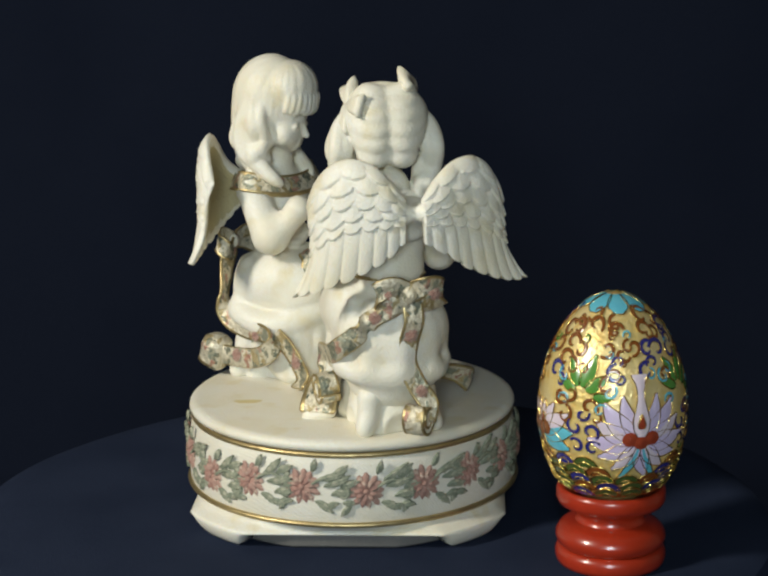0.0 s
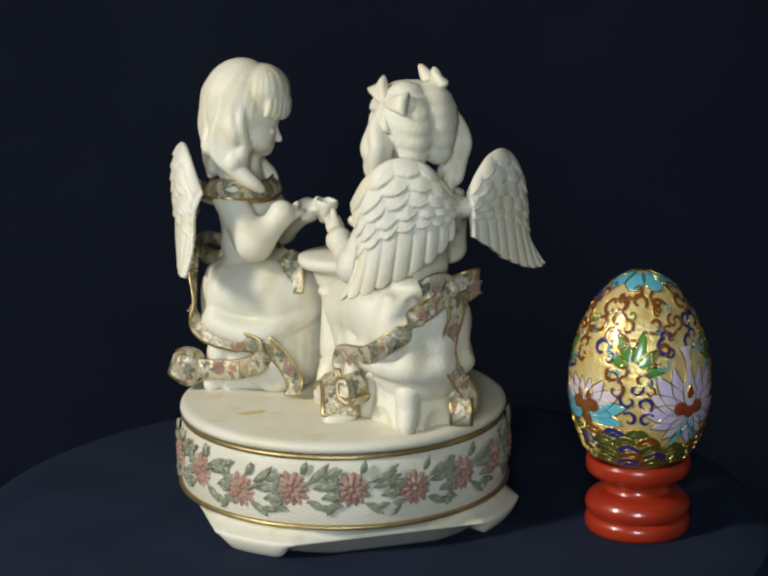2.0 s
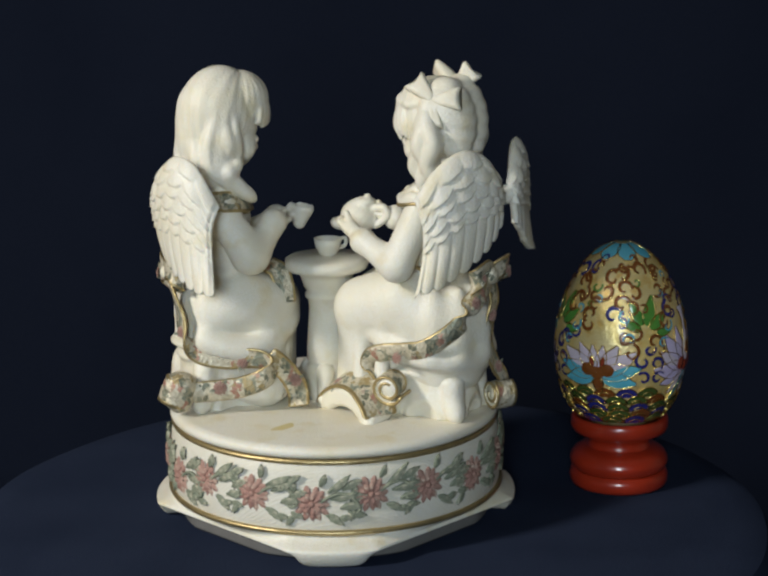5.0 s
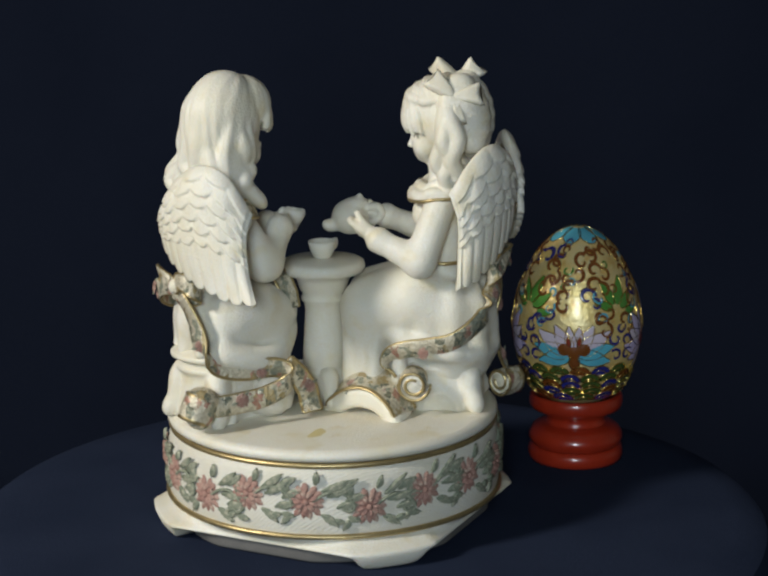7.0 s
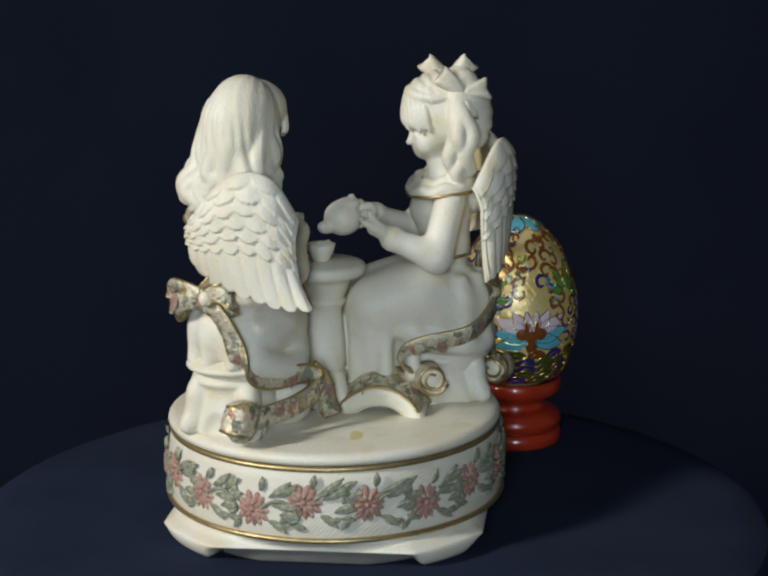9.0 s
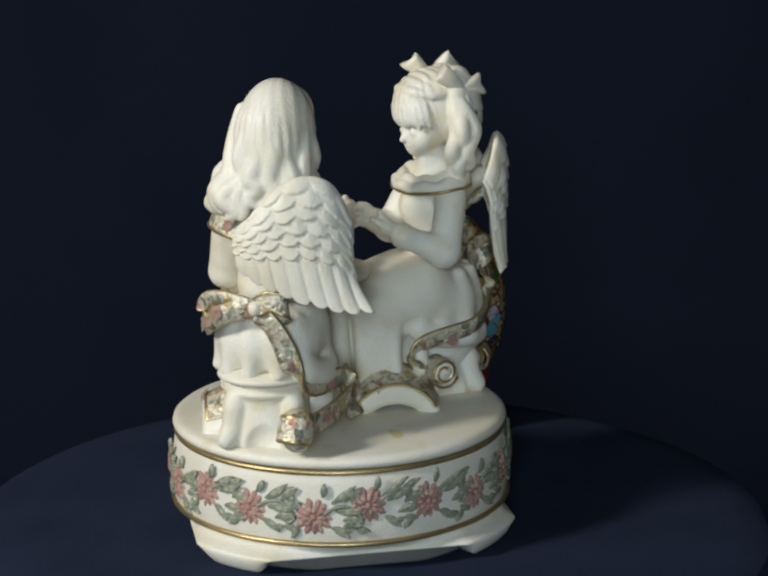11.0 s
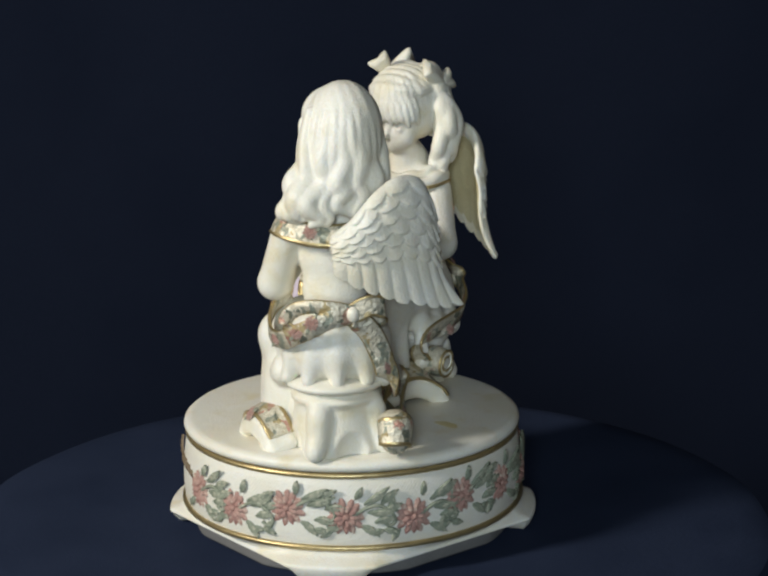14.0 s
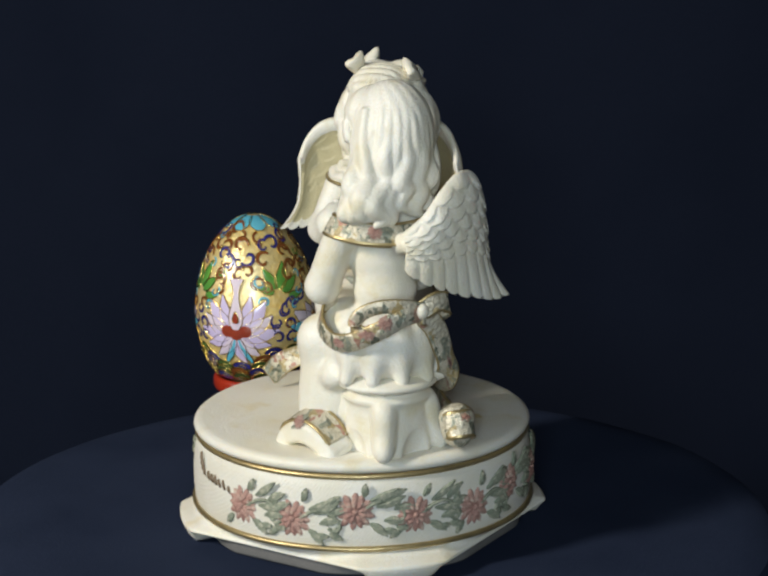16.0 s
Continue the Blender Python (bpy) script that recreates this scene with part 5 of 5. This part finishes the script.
def egg_scroll(conv, x, y, ang, size, sgn, mat, wire=True):
    """A comma-shaped curl."""
    s = Stock()
    pts = []
    for k in range(19):
        t = k / 18
        a = radians(ang) + sgn * (0.2 + 5.2 * t)
        r = size * (1.0 - 0.72 * t)
        pts.append((x + r * math.cos(a), y + r * math.sin(a)))
    rows, rim = [], []
    for i, p in enumerate(pts):
        q0, q1 = pts[max(i - 1, 0)], pts[min(i + 1, 18)]
        d = math.hypot(q1[0] - q0[0], q1[1] - q0[1]) + 1e-9
        nx, ny = -(q1[1] - q0[1]) / d, (q1[0] - q0[0]) / d
        w = size * (0.085 + 0.125 * math.sin(math.pi * min(1, 0.15 + i / 21)))
        rows.append([conv(p[0] + nx * w * o, p[1] + ny * w * o, 0.28 + 0.16 * (1 - abs(o))) for o in (-1, 0, 1)])
    s.grid(rows)
    tube(s, [r[0] for r in rows], 0.00016, 4, 1)
    return s.done("scroll", [mat, WIRE], EGG)


def egg_enamel():
    rng = random.Random(21)

    def lotus(az, kind):
        conv = local_on_egg(az, -9.0)
        heart = Stock()
        for cx in (-3.4, 0.0, 3.4):
            rows = [[conv(cx + 2.5 * r * math.cos(a), 0.2 + abs(cx) * 0.3 + 2.3 * r * math.sin(a), 0.55 + 0.3 * (1 - r * r)) for a in (2 * math.pi * k / 12 for k in range(12))] for r in (0.02, 0.5, 1.0)]
            heart.grid(rows, closed_v=True)
        ob = heart.done("lotus", CRIMSON if kind else BROWN, EGG, "enamel lotus flower edged in gold wire")
        if kind:
            plan = ((-90, 11.0, 5.2, LILAC), (-62, 10.5, 5.0, WHITE), (-118, 10.5, 5.0, WHITE), (-35, 11.5, 5.2, LILAC), (-145, 11.5, 5.2, LILAC), (-10, 14.0, 6.2, LILAC), (190, 14.0, 6.2, LILAC),
                    (14, 13.0, 5.6, WHITE), (166, 13.0, 5.6, WHITE), (36, 14.5, 6.4, LILAC), (144, 14.5, 6.4, LILAC), (58, 13.5, 5.0, LILAC), (122, 13.5, 5.0, LILAC), (-78, 13.5, 2.6, AZURE), (-102, 13.5, 2.6, AZURE))
            for k, (a, L, wd, m) in enumerate(plan):
                egg_petal(conv, 2.4 * math.cos(radians(a)), 0.4 + 1.5 * math.sin(radians(a)), a, L, wd * 1.02, m, ob, bend=0.5 * (1 if math.cos(radians(a)) > 0 else -1))
            s = Stock()
            prof = ((2, 1.2), (4, 2.4), (7, 2.7), (10, 1.9), (13, 1.2), (16, 1.1), (18, 1.5), (19.5, 2.3), (20.5, 2.6))
            s.grid([[conv(o * w, y, 0.6 + 0.2 * (1 - abs(o))) for o in (-1, -.5, 0, .5, 1)] for y, w in prof])
            tube(s, [conv(-w, y, 0.55) for y, w in prof], 0.00022, 4, 1)
            tube(s, [conv(w, y, 0.55) for y, w in prof], 0.00022, 4, 1)
            s.done("pistil", [WHITE, WIRE], ob)
            egg_petal(lambda x, y, h: conv(x, y, h + 0.65), 0.0, 4.4, 90, 4.4, 2.4, CRIMSON, ob, "drop", blunt=0.55)
        else:
            plan = ((-90, 7.0, 4.0, BROWN), (-22, 12.5, 6.4, AZURE), (202, 12.5, 6.4, AZURE), (2, 14.0, 6.2, AZURE), (178, 14.0, 6.2, AZURE), (24, 14.0, 6.6, WHITE), (156, 14.0, 6.6, WHITE),
                    (50, 11.0, 5.4, WHITE), (130, 11.0, 5.4, WHITE), (74, 9.0, 4.2, WHITE), (106, 9.0, 4.2, WHITE))
            for a, L, wd, m in plan:
                egg_petal(conv, 1.2 * math.cos(radians(a)), 0.8 * math.sin(radians(a)), a, L, wd, m, ob, bend=0.22 * (1 if math.cos(radians(a)) > 0 else -1))
            for sx in (-1, 1):
                egg_petal(lambda x, y, h: conv(x, y, h + 0.4), sx * 1.6, 2.6, 90 - sx * 10, 3.4, 1.6, CRIMSON, ob, "drop")
    for az, kind in ((-76, 1), (-166, 0), (104, 1), (14, 0)):
        lotus(az, kind)
    for az in (-121, -31, 59, 149):                       # leaves and curls between the flowers
        conv = local_on_egg(az, 9.5)
        for x, y, a, L, wd in ((-1, -2, 62, 10, 4.6), (0.5, -3, 28, 8.5, 4.0), (-2.5, -2, 105, 8.5, 3.8), (-3, -3.4, 150, 7, 3.2), (3, -4.6, -10, 6, 2.8)):
            egg_petal(conv, x, y, a, L, wd, GREEN, EGG, "leaf", bend=0.3)
        for x, y, a, z, sg, m in ((-7.6, 0.5, 90, 2.5, 1, AZURE), (7.8, -3.0, 60, 2.3, -1, AZURE), (-6.8, -6.6, 200, 2.3, -1, AZURE), (5.5, -8.6, 20, 2.2, 1, AZURE),
                                  (-2.4, -14.2, 120, 2.8, 1, NAVY), (2.6, -15.4, -60, 2.8, 1, NAVY), (0, -10.2, 30, 2.4, -1, NAVY), (-2.0, -20.4, 150, 2.6, -1, NAVY), (3.4, -20.6, 20, 2.6, 1, NAVY)):
            egg_scroll(conv, x, y, a, z, sg, m)
    for ring, (z, n, off) in enumerate(((27.0, 8, 0), (22.8, 11, 12), (18.2, 13, 0), (13.6, 14, 10), (9.0, 14, 4), (4.6, 13, 2), (0.4, 12, 9))):
        for k in range(n):
            az = off + 360 * k / n + rng.uniform(-3, 3)
            if 3 < z < 15 and min(abs((az - c + 180) % 360 - 180) for c in (-121, -31, 59, 149)) < 13:
                continue
            if z < 13 and min(abs((az - c + 180) % 360 - 180) for c in (-76, 104)) < (16 if z > 5 else 30):
                continue
            if z < 5 and min(abs((az - c + 180) % 360 - 180) for c in (-166, 14)) < 12:
                continue
            conv = local_on_egg(az, z + rng.uniform(-.6, .6))
            sector = int(((az + 20) % 360) // 45)
            m = (BROWN, NAVY, BROWN, BROWN, NAVY, BROWN, BROWN, BROWN)[(sector + ring) % 8]
            sz = 3.0 if z < 24 else 2.5
            tilt = rng.choice((0, 0, 70, -60, 180)) + rng.uniform(-25, 25)
            c_, s_ = math.cos(radians(tilt)), math.sin(radians(tilt))
            egg_scroll(conv, -1.8 * c_, -1.8 * s_, 20 + tilt + rng.uniform(-20, 20), sz * rng.uniform(0.8, 1.1), 1, m)
            if rng.random() < 0.75:
                egg_scroll(conv, 1.9 * c_, 1.9 * s_ - 0.4, 160 + tilt + rng.uniform(-20, 20), sz * rng.uniform(0.7, 1.05), -1, m)
    for row, (z, n) in enumerate(((-17.0, 18), (-19.8, 18), (-22.4, 17), (-24.9, 16), (-27.2, 14))):      # cloud scallops low down
        for k in range(n):
            az = 360 * (k + 0.5 * (row % 2)) / n
            if row < 2 and min(abs((az - c + 180) % 360 - 180) for c in (-76, 104)) < 26 - row * 8:
                continue
            conv = local_on_egg(az, z)
            m = (OLIVE, NAVY, BROWN, OLIVE, OLIVE, NAVY)[(k * 5 + row * 2) % 6]
            s = Stock()
            w = 4.0
            s.grid([[conv(w * r * math.cos(a), 3.6 * r * math.sin(a) - 0.8, 0.3 + 0.1 * (1 - r) + 0.22 * row) for a in (math.pi * j / 8 for j in range(9))] for r in (0.03, 0.5, 1.0)])
            for r in (1.0, 0.5):
                tube(s, [conv(w * r * math.cos(a), 3.6 * r * math.sin(a) - 0.8, 0.36 + 0.22 * row) for a in (math.pi * j / 8 for j in range(9))], 0.00022, 4, 1)
            s.done("cloud_scallop", [m, WIRE], EGG)
    for k in range(70):                                    # small filling curls
        z, az = rng.uniform(-16, 27), rng.uniform(0, 360)
        if z < 8 and min(abs((az - c + 180) % 360 - 180) for c in (-76, 104, -166, 14)) < 34:
            continue
        egg_scroll(local_on_egg(az, z), 0, 0, rng.uniform(0, 360), rng.uniform(1.3, 2.0), rng.choice((-1, 1)), rng.choice((BROWN, NAVY, AZURE, BROWN, GREEN)))
    for k in range(8):                                    # turquoise crown
        a0 = 2 * math.pi * k / 8
        s = Stock()
        rows = []
        for i in range(6):
            t = i / 5
            z = EGG_MID + EGG_UP - 0.25 - 4.3 * t ** 1.5
            wa = 0.46 * math.sin(math.pi * (0.25 + 0.72 * t)) ** 0.6
            rows.append([on_egg(math.degrees(a0 + wa * o), z, 0.35) for o in (-1, -.5, 0, .5, 1)])
        s.grid(rows)
        tube(s, [r[0] for r in rows] + [r[-1] for r in rows[::-1]], 0.0002, 4, 1)
        s.done("crown_petal", [AZURE, WIRE], EGG)


egg_enamel()


# ---------------------------------------------------------------- what moves
def motions():
    for thing, at in ((TURNTABLE, (0.0, 0.0)), (BOX, BOX_AT), (STAND, EGG_AT), (EGG, EGG_AT)):
        rows = []
        for k in range(33):
            t = SECONDS * k / 32
            a = turn_at(t)
            c, s = math.cos(radians(a)), math.sin(radians(a))
            rows.append((t, pose(at[0] * c - at[1] * s, at[0] * s + at[1] * c, 0, 0, 0, a)))
        walk(thing, rows)


motions()
